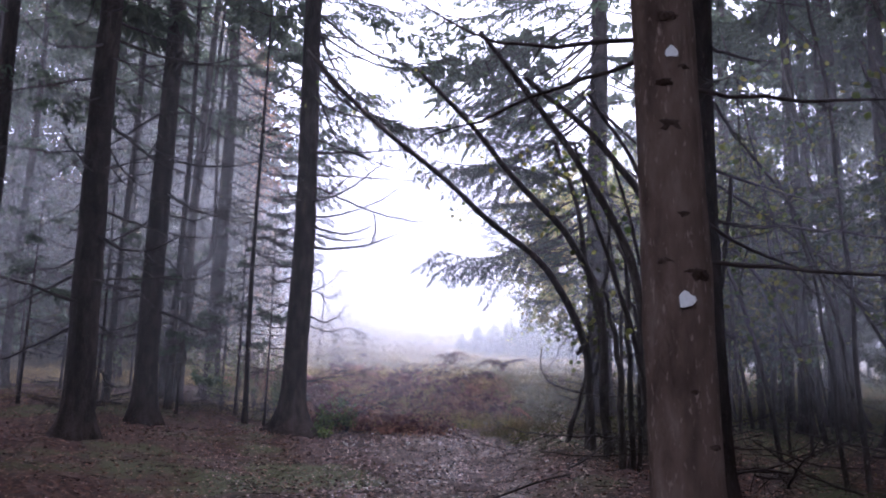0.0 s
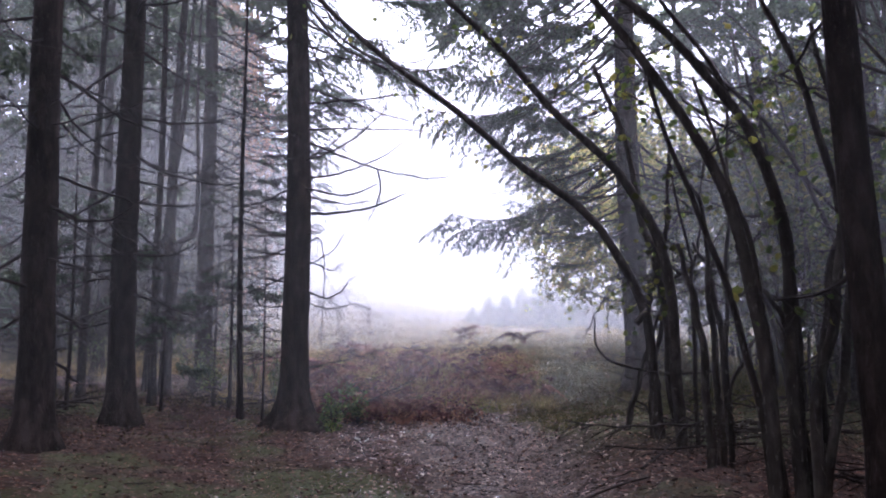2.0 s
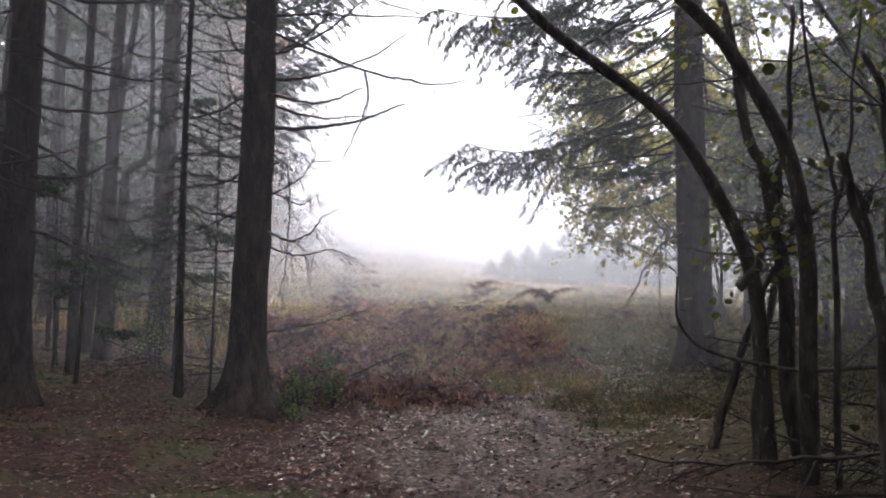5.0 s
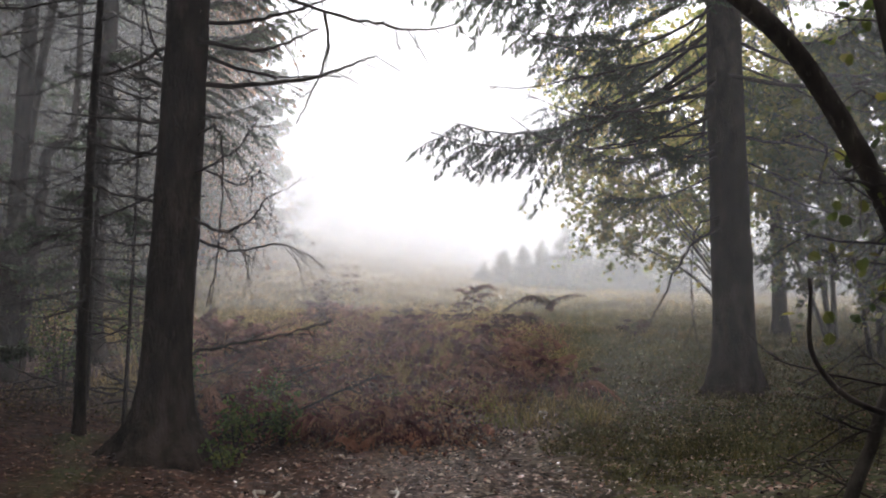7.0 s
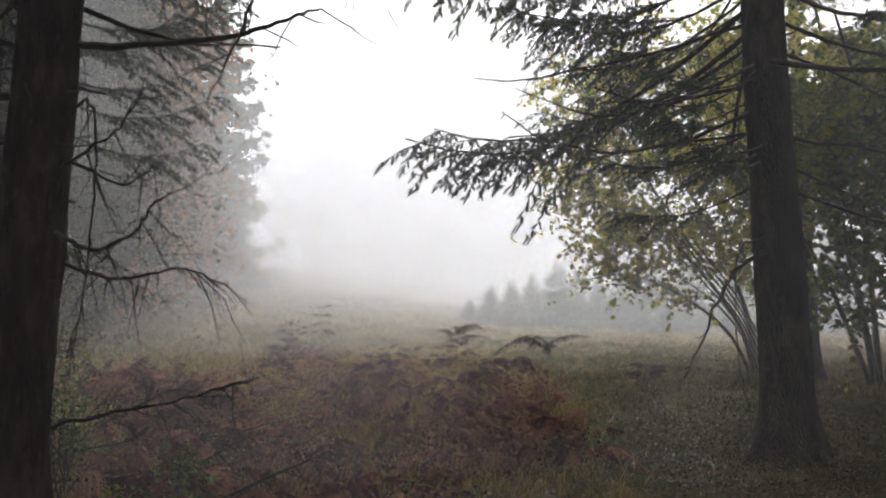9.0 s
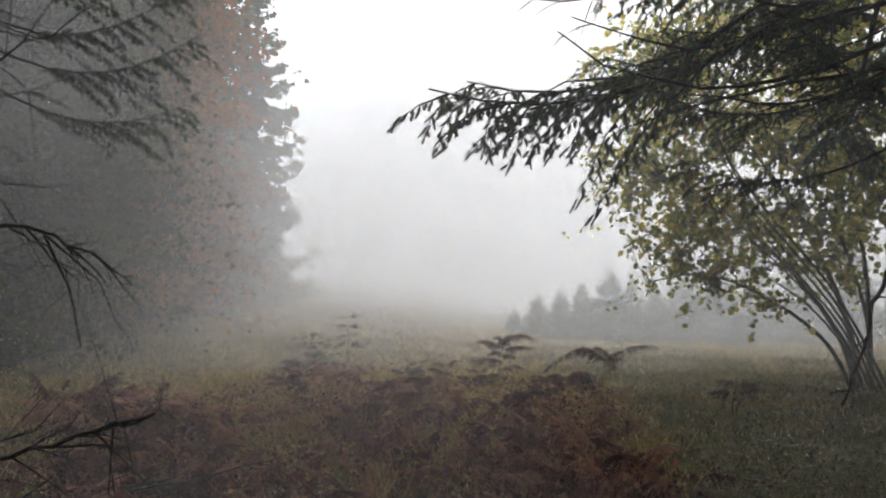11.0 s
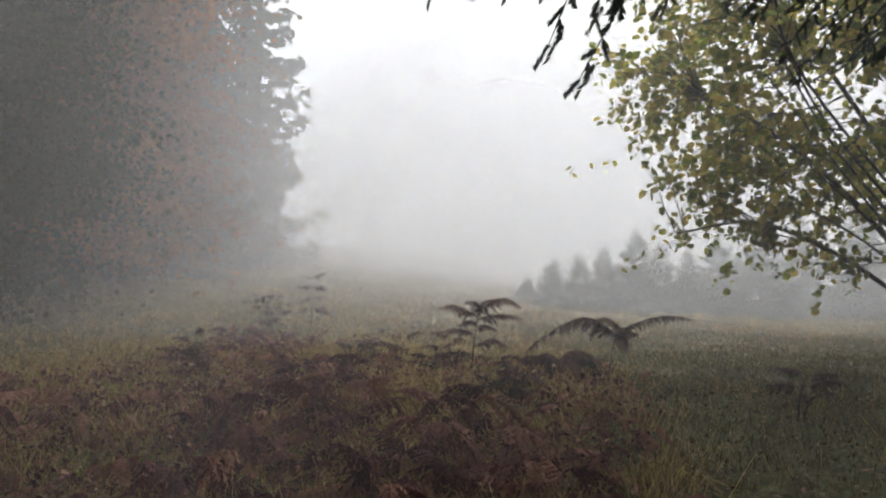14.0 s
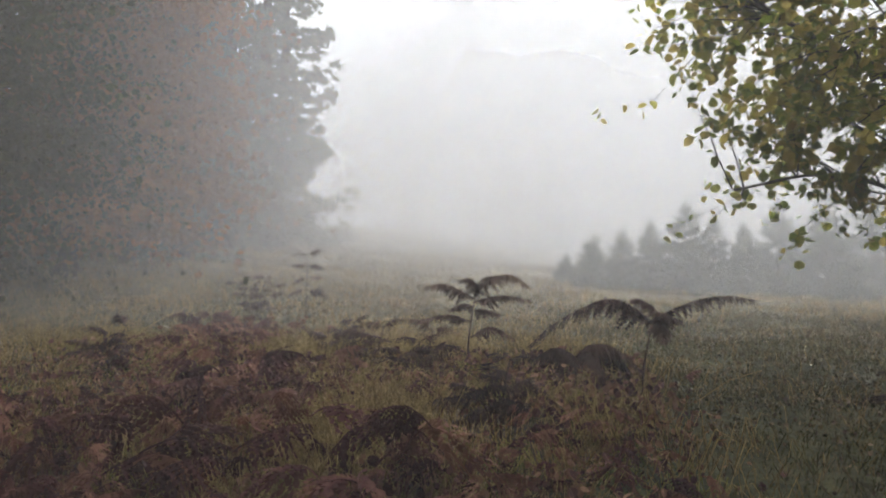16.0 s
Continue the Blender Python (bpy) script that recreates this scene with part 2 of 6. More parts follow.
def ground_material():
    """Brown litter and black soil under the trees, moss in patches, olive turf in the meadow."""
    m = bpy.data.materials.new("woodland_ground")
    m.use_nodes = True
    n, l = m.node_tree.nodes, m.node_tree.links
    p = n["Principled BSDF"]
    p.inputs["Roughness"].default_value, p.inputs["Specular IOR Level"].default_value = 0.85, 0.12
    pos = n.new("ShaderNodeNewGeometry").outputs["Position"]
    sep = n.new("ShaderNodeSeparateXYZ")
    l.new(pos, sep.inputs[0])

    def noise_fac(scale, detail=5.0):
        t = n.new("ShaderNodeTexNoise")
        t.inputs["Scale"].default_value, t.inputs["Detail"].default_value = scale, detail
        l.new(pos, t.inputs["Vector"])
        return t.outputs["Fac"]

    def ramp(fac, stops):
        r = n.new("ShaderNodeValToRGB")
        for k, (at, c) in enumerate(stops):
            e = r.color_ramp.elements[k] if k < 2 else r.color_ramp.elements.new(at)
            e.position, e.color = at, (*c, 1)
        l.new(fac, r.inputs["Fac"])
        return r.outputs["Color"]

    def blend(fac, a, b):
        x = n.new("ShaderNodeMix")
        x.data_type = "RGBA"
        l.new(fac, x.inputs["Factor"]), l.new(a, x.inputs["A"]), l.new(b, x.inputs["B"])
        return x.outputs["Result"]

    def span(value, lo, hi):
        r = n.new("ShaderNodeMapRange")
        r.interpolation_type = "SMOOTHSTEP"
        r.inputs["From Min"].default_value, r.inputs["From Max"].default_value = lo, hi
        l.new(value, r.inputs["Value"])
        return r.outputs["Result"]

    def calc(op, a, b):
        x = n.new("ShaderNodeMath")
        x.operation = op
        for k, v in enumerate((a, b)):
            if isinstance(v, (int, float)):
                x.inputs[k].default_value = v
            else:
                l.new(v, x.inputs[k])
        return x.outputs[0]

    litter = ramp(noise_fac(14.0, 8.0), [(0.32, (0.019, 0.010, 0.007)), (0.70, (0.100, 0.048, 0.031)), (0.52, (0.050, 0.024, 0.016))])
    soil = ramp(noise_fac(22.0, 8.0), [(0.35, (0.026, 0.018, 0.014)), (0.68, (0.14, 0.096, 0.074))])
    moss = ramp(noise_fac(30.0, 6.0), [(0.3, (0.028, 0.032, 0.012)), (0.7, (0.078, 0.074, 0.028))])
    turf = ramp(noise_fac(3.0, 8.0), [(0.32, (0.050, 0.046, 0.022)), (0.68, (0.15, 0.11, 0.055)), (0.5, (0.095, 0.075, 0.036))])
    green = ramp(noise_fac(9.0, 7.0), [(0.32, (0.027, 0.028, 0.010)), (0.68, (0.082, 0.076, 0.029))])
    wob = calc("MULTIPLY", calc("SUBTRACT", noise_fac(0.7), 0.5), 2.2)
    across = calc("ABSOLUTE", calc("SUBTRACT", calc("ADD", sep.outputs["X"], wob), 0.4), 0)
    col = blend(span(across, 1.3, 0.35), litter, soil)
    mossy = calc("MULTIPLY", span(noise_fac(0.55, 4.0), 0.50, 0.62), span(across, 0.7, 1.6))
    col = blend(mossy, col, moss)
    right = calc("MULTIPLY", span(calc("ADD", sep.outputs["X"], wob), 0.6, 1.8), span(sep.outputs["Y"], 11.0, 15.0))
    col = blend(calc("MULTIPLY", right, span(noise_fac(1.6, 4.0), 0.30, 0.5)), col, green)
    col = blend(span(calc("ADD", sep.outputs["Y"], wob), 23.5, 30.0), col, turf)
    side = calc("MULTIPLY", span(calc("ADD", sep.outputs["X"], wob), 1.0, 3.0), span(sep.outputs["Y"], 46.0, 30.0))
    col = blend(calc("MULTIPLY", calc("MULTIPLY", side, span(sep.outputs["Y"], 11.0, 15.0)), span(noise_fac(2.3, 5.0), 0.30, 0.5)), col, green)
    l.new(col, p.inputs["Base Color"])
    bp = n.new("ShaderNodeBump")
    bp.inputs["Strength"].default_value, bp.inputs["Distance"].default_value = 0.8, 0.04
    l.new(noise_fac(18.0, 8.0), bp.inputs["Height"]), l.new(bp.outputs["Normal"], p.inputs["Normal"])
    return m


def mist_material(name, amount):
    """Haze put into a thin pale scattering sheet, denser off the trodden line and a little above the grass."""
    m = bpy.data.materials.new(name)
    m.use_nodes = True
    n, l = m.node_tree.nodes, m.node_tree.links
    n.remove(n["Principled BSDF"])
    pos = n.new("ShaderNodeNewGeometry").outputs["Position"]
    nz = n.new("ShaderNodeTexNoise")
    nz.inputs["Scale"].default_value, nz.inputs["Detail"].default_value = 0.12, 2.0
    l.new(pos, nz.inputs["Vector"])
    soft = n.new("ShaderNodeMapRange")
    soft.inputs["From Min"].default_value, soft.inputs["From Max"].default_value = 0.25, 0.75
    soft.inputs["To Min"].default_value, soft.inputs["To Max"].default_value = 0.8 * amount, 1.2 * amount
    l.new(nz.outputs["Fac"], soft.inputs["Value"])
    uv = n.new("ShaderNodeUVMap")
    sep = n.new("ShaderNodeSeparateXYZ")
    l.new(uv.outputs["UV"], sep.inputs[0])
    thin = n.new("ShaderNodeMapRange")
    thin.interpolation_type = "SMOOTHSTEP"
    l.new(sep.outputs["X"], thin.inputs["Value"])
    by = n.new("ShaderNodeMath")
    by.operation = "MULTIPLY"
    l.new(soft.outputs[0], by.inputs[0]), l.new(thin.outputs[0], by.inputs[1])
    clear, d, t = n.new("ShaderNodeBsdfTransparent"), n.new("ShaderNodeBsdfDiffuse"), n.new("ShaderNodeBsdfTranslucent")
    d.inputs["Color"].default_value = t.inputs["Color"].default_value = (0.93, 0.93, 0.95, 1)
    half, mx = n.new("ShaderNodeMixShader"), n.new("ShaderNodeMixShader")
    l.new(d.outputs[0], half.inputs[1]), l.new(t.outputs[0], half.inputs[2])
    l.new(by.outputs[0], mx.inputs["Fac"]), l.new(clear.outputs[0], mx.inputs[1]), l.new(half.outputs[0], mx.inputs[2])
    l.new(mx.outputs[0], n["Material Output"].inputs["Surface"])
    return m


# ---- mesh tools ----
class Build:
    """Collects vertices, quads and triangles, and links them as one mesh."""

    def __init__(self):
        self.v, self.q, self.t, self.n = [], [], [], 0

    def add(self, v, q=None, t=None):
        if q is not None and len(q):
            self.q.append(np.asarray(q) + self.n)
        if t is not None and len(t):
            self.t.append(np.asarray(t) + self.n)
        self.v.append(np.asarray(v, float))
        self.n += len(v)

    def mesh(self, name, mat, smooth=True):
        v = np.concatenate(self.v) if self.v else np.zeros((0, 3))
        q = np.concatenate(self.q) if self.q else np.zeros((0, 4), int)
        t = np.concatenate(self.t) if self.t else np.zeros((0, 3), int)
        me = bpy.data.meshes.new(name)
        me.vertices.add(len(v))
        me.vertices.foreach_set("co", v.astype(np.float32).ravel())
        me.loops.add(4 * len(q) + 3 * len(t))
        me.loops.foreach_set("vertex_index", np.r_[q.ravel(), t.ravel()].astype(np.int32))
        me.polygons.add(len(q) + len(t))
        starts = np.r_[np.arange(len(q)) * 4, 4 * len(q) + np.arange(len(t)) * 3].astype(np.int32)
        me.polygons.foreach_set("loop_start", starts)
        me.polygons.foreach_set("use_smooth", np.full(len(q) + len(t), smooth))
        me.update(calc_edges=True)
        me.materials.append(mat)
        return me


def put(name, me, parent=None, label="", m=None):
    ob = new(name, me)
    if parent is not None:
        ob.parent = parent
    if m is not None:
        ob.matrix_basis = m
    if label:
        ob["label"] = label
    return ob


def thing(name, x, y, label, category, group="", z=None):
    """An empty at a thing's foot, which carries its parts."""
    ob = new(name)
    ob.location = (x, y, G(x, y) if z is None else z)
    return tagged(ob, label, category, group)


def tube(b, pts, rad, sides=6, cap=True, rough=0.0):
    """A tapered round limb along pts."""
    pts = np.asarray(pts, float)
    rad = np.asarray(rad, float) * np.ones(len(pts))
    tan = np.gradient(pts, axis=0)
    tan /= np.linalg.norm(tan, axis=1)[:, None] + 1e-9
    ref = np.array([0.0, 0, 1]) if abs(tan[:, 2]).mean() < 0.75 else np.array([0.0, 1, 0])
    u = np.cross(tan, ref)
    u /= np.linalg.norm(u, axis=1)[:, None] + 1e-9
    w = np.cross(tan, u)
    a = np.linspace(0, 2 * np.pi, sides, endpoint=False)
    r = rad[:, None] * (1 + rough * rng.standard_normal((len(pts), sides)))
    v = pts[:, None] + r[..., None] * (np.cos(a)[None, :, None] * u[:, None] + np.sin(a)[None, :, None] * w[:, None])
    i, j = np.meshgrid(np.arange(len(pts) - 1), np.arange(sides), indexing="ij")
    k = (j + 1) % sides
    q = np.stack([i * sides + j, i * sides + k, (i + 1) * sides + k, (i + 1) * sides + j], -1).reshape(-1, 4)
    v, t = v.reshape(-1, 3), []
    if cap:
        v = np.concatenate([v, pts[-1:]])
        last = (len(pts) - 1) * sides
        t = [[last + s, last + (s + 1) % sides, len(v) - 1] for s in range(sides)]
    b.add(v, q, t)


def spline(ctrl, n=12):
    """A smooth line through the control points."""
    c = np.asarray(ctrl, float)
    p = np.concatenate([2 * c[:1] - c[1:2], c, 2 * c[-1:] - c[-2:-1]])
    out = []
    for k in range(1, len(p) - 2):
        for s in np.linspace(0, 1, n, endpoint=False):
            a, b_, d, e = p[k - 1], p[k], p[k + 1], p[k + 2]
            out.append(0.5 * (2 * b_ + (d - a) * s + (2 * a - 5 * b_ + 4 * d - e) * s * s + (3 * b_ - a - 3 * d + e) * s**3))
    out.append(c[-1])
    return np.array(out)


def unit(v):
    return v / (np.linalg.norm(v, axis=-1, keepdims=True) + 1e-9)


def needles(b, P, D, L, per, size, spread=0.9, hang=0.15):
    """Needle-covered twigs: per thin blades along each twig, on all its sides."""
    P, D, L = np.asarray(P, float), unit(np.asarray(D, float)), np.asarray(L, float)
    m = len(P)
    s = np.linspace(0.02, 1.0, per)[None, :, None]
    base = P[:, None] + D[:, None] * L[:, None, None] * s
    base[..., 2] -= hang * (L[:, None] * s[..., 0]) ** 2
    u = unit(np.cross(D, rng.standard_normal((m, 3))))
    w = np.cross(D, u)
    ang = (np.arange(per) * 2.4)[None] + rng.uniform(0, 6.28, (m, 1)) + rng.normal(0, 0.3, (m, per))
    out = np.cos(ang)[..., None] * u[:, None] + np.sin(ang)[..., None] * w[:, None]
    way = unit(out * spread + D[:, None] * 0.8)
    ln = size * rng.uniform(0.7, 1.2, (m, per, 1)) * (1.1 - 0.45 * s)
    side = unit(np.cross(way, D[:, None] + 0.2 * out)) * size * 0.2
    v = np.stack([base - side, base + side, base + way * ln], 2).reshape(-1, 3)
    b.add(v, t=np.arange(m * per * 3).reshape(-1, 3))


def leaves(b, P, N, size, droop=0.5, point=1.0):
    """Small folded leaves at P, each six-sided with a midrib crease."""
    m = len(P)
    size = np.broadcast_to(np.asarray(size, float), (m,))[:, None]
    d = rng.standard_normal((m, 3))
    d[:, 2] -= droop
    d = unit(d)
    s = unit(np.cross(d, N))
    up = np.cross(s, d)
    pts = [(0, 0, 0), (0.26, 0.40, 0.08), (0.68, 0.41, 0.08), (1.0 * point, 0, -0.05), (0.68, -0.41, 0.08), (0.26, -0.40, 0.08)]
    v = np.stack([P + size * (a * d + c * s + e * up) for a, c, e in pts], 1).reshape(-1, 3)
    f = np.arange(m)[:, None] * 6
    q = np.concatenate([f + [0, 1, 2, 3], f + [0, 3, 4, 5]])
    b.add(v, q)


def blades(b, x, y, h, w, lean=0.5, z=None):
    """Grass: bent two-piece blades rooted at x, y."""
    m = len(x)
    z = ground(x, y) if z is None else z
    a, turn = rng.uniform(0, 6.28, m), rng.uniform(0, 6.28, m)
    k = h * np.minimum(1.5, lean * rng.uniform(0.2, 1.4, m))
    dx, dy = np.cos(a) * k, np.sin(a) * k
    sx, sy = np.cos(turn) * w, np.sin(turn) * w
    p0 = np.stack([x, y, z - 0.02], 1)
    s = np.stack([sx, sy, 0 * sx], 1)
    p1 = p0 + np.stack([0.35 * dx, 0.35 * dy, 0.62 * h], 1)
    p2 = p0 + np.stack([dx, dy, 0.95 * h - 0.5 * k], 1)
    v = np.stack([p0 - s, p0 + s, p1 + 0.8 * s, p1 - 0.8 * s, p2], 1).reshape(-1, 3)
    f = np.arange(m)[:, None] * 5
    b.add(v, f + [0, 1, 2, 3], f + [3, 2, 4])


def turned(v, scale, rz, tilt, at):
    """Library vertices scaled, tilted about y, turned about z and moved."""
    c, s = np.cos(tilt), np.sin(tilt)
    x, y, z = v.T * scale
    x, z = c * x + s * z, c * z - s * x
    c, s = np.cos(rz), np.sin(rz)
    return np.stack([c * x - s * y, s * x + c * y, z], 1) + at


# ---- setting: the ground ----
def make_ground():
    xs = np.unique(np.r_[np.linspace(-2500, -60, 10), np.arange(-60, -8, 1.3), np.arange(-8, 8, 0.16), np.arange(8, 60, 1.3), np.linspace(60, 2500, 10)])
    ys = np.unique(np.r_[np.linspace(-2500, -20, 9), np.arange(-20, -3, 1.0), np.arange(-3, 32, 0.16), np.arange(32, 100, 1.3), np.linspace(100, 2500, 10)])
    X, Y = np.meshgrid(xs, ys, indexing="ij")
    Z = ground(X, np.clip(Y, -30, 160))
    near = (abs(X) < 10) & (Y < 34) & (Y > -4)
    Z = Z + near * 0.014 * rng.standard_normal(X.shape)
    b = Build()
    i, j = np.meshgrid(np.arange(len(xs) - 1), np.arange(len(ys) - 1), indexing="ij")
    k = i * len(ys) + j
    q = np.stack([k, k + len(ys), k + len(ys) + 1, k + 1], -1).reshape(-1, 4)
    b.add(np.stack([X, Y, Z], -1).reshape(-1, 3), q)
    return tagged(put("ground", b.mesh("ground", ground_material())), "damp woodland floor of brown leaves and moss running into rough meadow", "ground", kind="structure")


make_ground()


# ---- mist ----
def mist_sheet(name, y, amount, x0, x1, top, path_x=None, path_z=0.0, bend=0.0, foot=1.9, deep=8.5, fade=4.0):
    """An upright pale sheet across the view in place of misty air; it thins out by the ground and round the trodden
    line.
    """
    nx, nz = (60, 44) if path_x is None else (120, 76)
    u = np.linspace(-1, 1, nx)
    X = x0 + (x1 - x0) * np.linspace(0, 1, nx) ** (2 if fade < 2 else 1) if path_x is None else path_x + (x1 - 2) * np.sign(u) * np.abs(u) ** 1.7
    S = np.linspace(0, 1, nz) ** 1.6
    g = ground(X, np.full(nx, y))
    yy = y + bend * np.sin(X * 0.21 + y)
    V = np.stack([np.repeat(X, nz), np.repeat(yy, nz), (g[:, None] + 0.01 + S[None] * top).ravel()], 1)
    i, j = np.meshgrid(np.arange(nx - 1), np.arange(nz - 1), indexing="ij")
    k = i * nz + j
    q = np.stack([k, k + nz, k + nz + 1, k + 1], -1).reshape(-1, 4)
    if path_x is not None:
        c = V[q].mean(1)
        q = q[np.hypot(c[:, 0] - path_x, c[:, 2] - path_z) > 0.40]
    b = Build()
    b.add(V, q)
    me = b.mesh(name, mist_material(name, amount))
    high = S * top
    rise = np.clip(high / foot, 0, 1)
    up = (rise * rise * (3 - 2 * rise) * np.clip((1 - S) / 0.3, 0, 1) / (1 + (high / deep) ** (3 if y < 57 else 2)))[None] * np.ones((nx, 1))
    by_wood = np.clip((X + (7.0 if y < 26 else 11.0)) / 8.0, 0, 1) if path_x is None else np.exp(-((np.clip(X - 0.8, 0, None) / 1.8) ** 2))
    up = up * np.clip(np.minimum(X - x0, x1 - X) / fade, 0, 1)[:, None] * ((0.42 if y > 32 or x0 > -50 else 0.25) + (0.58 if y > 32 or x0 > -50 else 0.75) * by_wood * by_wood * (3 - 2 * by_wood))[:, None]
    if path_x is not None:
        r = np.hypot(X[:, None] - path_x, (g[:, None] + S[None] * top) - path_z)
        far_off = np.clip((r - 0.42) / 0.7, 0, 1)
        up = up * far_off * far_off * (3 - 2 * far_off)
    uv = me.uv_layers.new(name="UVMap")
    idx = np.empty(len(me.loops), np.int32)
    me.loops.foreach_get("vertex_index", idx)
    u = up.ravel()[idx]
    uv.data.foreach_set("uv", np.stack([u, 0 * u], 1).astype(np.float32).ravel())
    return tagged(put(name, me), "thin pale sheet standing in for grey morning mist", "mist", kind="stuff")


scene.cycles.transparent_max_bounces = 48
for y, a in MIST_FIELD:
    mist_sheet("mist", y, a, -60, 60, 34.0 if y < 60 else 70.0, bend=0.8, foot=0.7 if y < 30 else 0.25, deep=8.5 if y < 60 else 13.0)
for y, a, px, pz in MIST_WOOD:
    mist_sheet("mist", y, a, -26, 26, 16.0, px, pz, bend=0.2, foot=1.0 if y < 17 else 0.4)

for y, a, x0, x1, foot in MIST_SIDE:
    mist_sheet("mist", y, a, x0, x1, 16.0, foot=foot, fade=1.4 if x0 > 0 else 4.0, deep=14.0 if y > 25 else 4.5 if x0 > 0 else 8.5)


# ---- parts of trees ----
def trunk_mesh(h, r, sides=18, rings=46, flare=0.9, lean=(0.0, 0.0), lobes=6, wob=0.03, mat=None, seed=0, top=0.12):
    """A tapered stem with root flare, slight crookedness and lumpy bark."""
    g = np.random.default_rng(seed)
    s = np.linspace(0, 1, rings) ** 1.7
    z = -0.25 + s * (h + 0.25)
    a = np.linspace(0, 2 * np.pi, sides, endpoint=False)
    ph = g.uniform(0, 6.28, 3)
    rr = r * ((1 - s) ** 0.8 * (1 - top) + top)
    fl = flare * np.exp(-np.clip(z, 0, None) / 0.22)
    lob = 0.5 + 0.5 * np.cos(lobes * a + ph[0]) * (0.6 + 0.4 * np.cos(2 * a + ph[1]))
    R = rr[:, None] * (1 + fl[:, None] * (0.35 + lob[None]) + 0.025 * g.standard_normal((rings, sides)))
    cx = lean[0] * z + wob * np.sin(z * 0.7 + ph[1])
    cy = lean[1] * z + wob * np.cos(z * 0.55 + ph[2])
    v = np.stack([cx[:, None] + R * np.cos(a), cy[:, None] + R * np.sin(a), z[:, None] + 0 * R], -1).reshape(-1, 3)
    i, j = np.meshgrid(np.arange(rings - 1), np.arange(sides), indexing="ij")
    k = (j + 1) % sides
    q = np.stack([i * sides + j, i * sides + k, (i + 1) * sides + k, (i + 1) * sides + j], -1).reshape(-1, 4)
    b = Build()
    b.add(v, q)
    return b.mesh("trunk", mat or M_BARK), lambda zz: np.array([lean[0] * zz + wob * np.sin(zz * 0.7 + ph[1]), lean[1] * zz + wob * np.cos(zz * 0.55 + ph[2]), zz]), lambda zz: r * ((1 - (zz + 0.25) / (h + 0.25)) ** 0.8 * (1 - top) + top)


def limb(b, start, az, rise, length, r, sag=0.1, upturn=0.0, twigs=8, twig_len=0.45, fine=3, sides=5, bare=0.12):
    """A dead limb: crooked, sagging, with side twigs and finer twigs on those."""
    n = 9
    s = np.linspace(0, 1, n)
    way = np.array([np.cos(az), np.sin(az), 0.0])
    off = np.array([-np.sin(az), np.cos(az), 0.0])
    kink = np.cumsum(rng.normal(0, 0.02, n)) * length * 0.5
    kink -= kink[0]
    pts = start + way * (s * length)[:, None] + off * kink[:, None]
    wave = np.cumsum(rng.normal(0, 0.022, n)) * length * 0.5
    pts[:, 2] += wave - wave[0] + rise * s * length - sag * length * np.sin(s * np.pi * 0.6) + upturn * length * s**3
    tube(b, pts, r * (1 - 0.82 * s) + 0.002, sides)
    ends = [pts[-1]]
    for k in range(twigs):
        f = bare + (1 - bare) * (k + rng.uniform(0.1, 0.9)) / twigs
        p = np.array([np.interp(f, s, pts[:, c]) for c in range(3)])
        a2 = az + rng.choice([-1, 1]) * rng.uniform(0.5, 1.2)
        L = twig_len * rng.uniform(0.5, 1.4) * (1.1 - 0.6 * f)
        d = np.array([np.cos(a2), np.sin(a2), rng.normal(-0.25, 0.35)])
        bend = np.array([0, 0, rng.normal(-0.15, 0.25)])
        q = np.array([p + d * L * t + bend * L * t * t for t in np.linspace(0, 1, 5)])
        tube(b, q, 0.0065 * (1 - 0.8 * np.linspace(0, 1, 5)) * (r / 0.02) ** 0.5 + 0.0012, 3)
        ends.append(q[-1])
        for _ in range(fine):
            t = rng.uniform(0.25, 0.95)
            p2 = p + d * L * t + bend * L * t * t
            d2 = d + rng.normal(0, 0.7, 3)
            L2 = L * rng.uniform(0.25, 0.6)
            q2 = np.array([p2, p2 + d2 * L2 * 0.5 + [0, 0, -0.03 * L2], p2 + d2 * L2 + [0, 0, -0.1 * L2]])
            tube(b, q2, [0.003, 0.002, 0.001], 3)
            ends.append(q2[-1])
    return pts, np.array(ends)


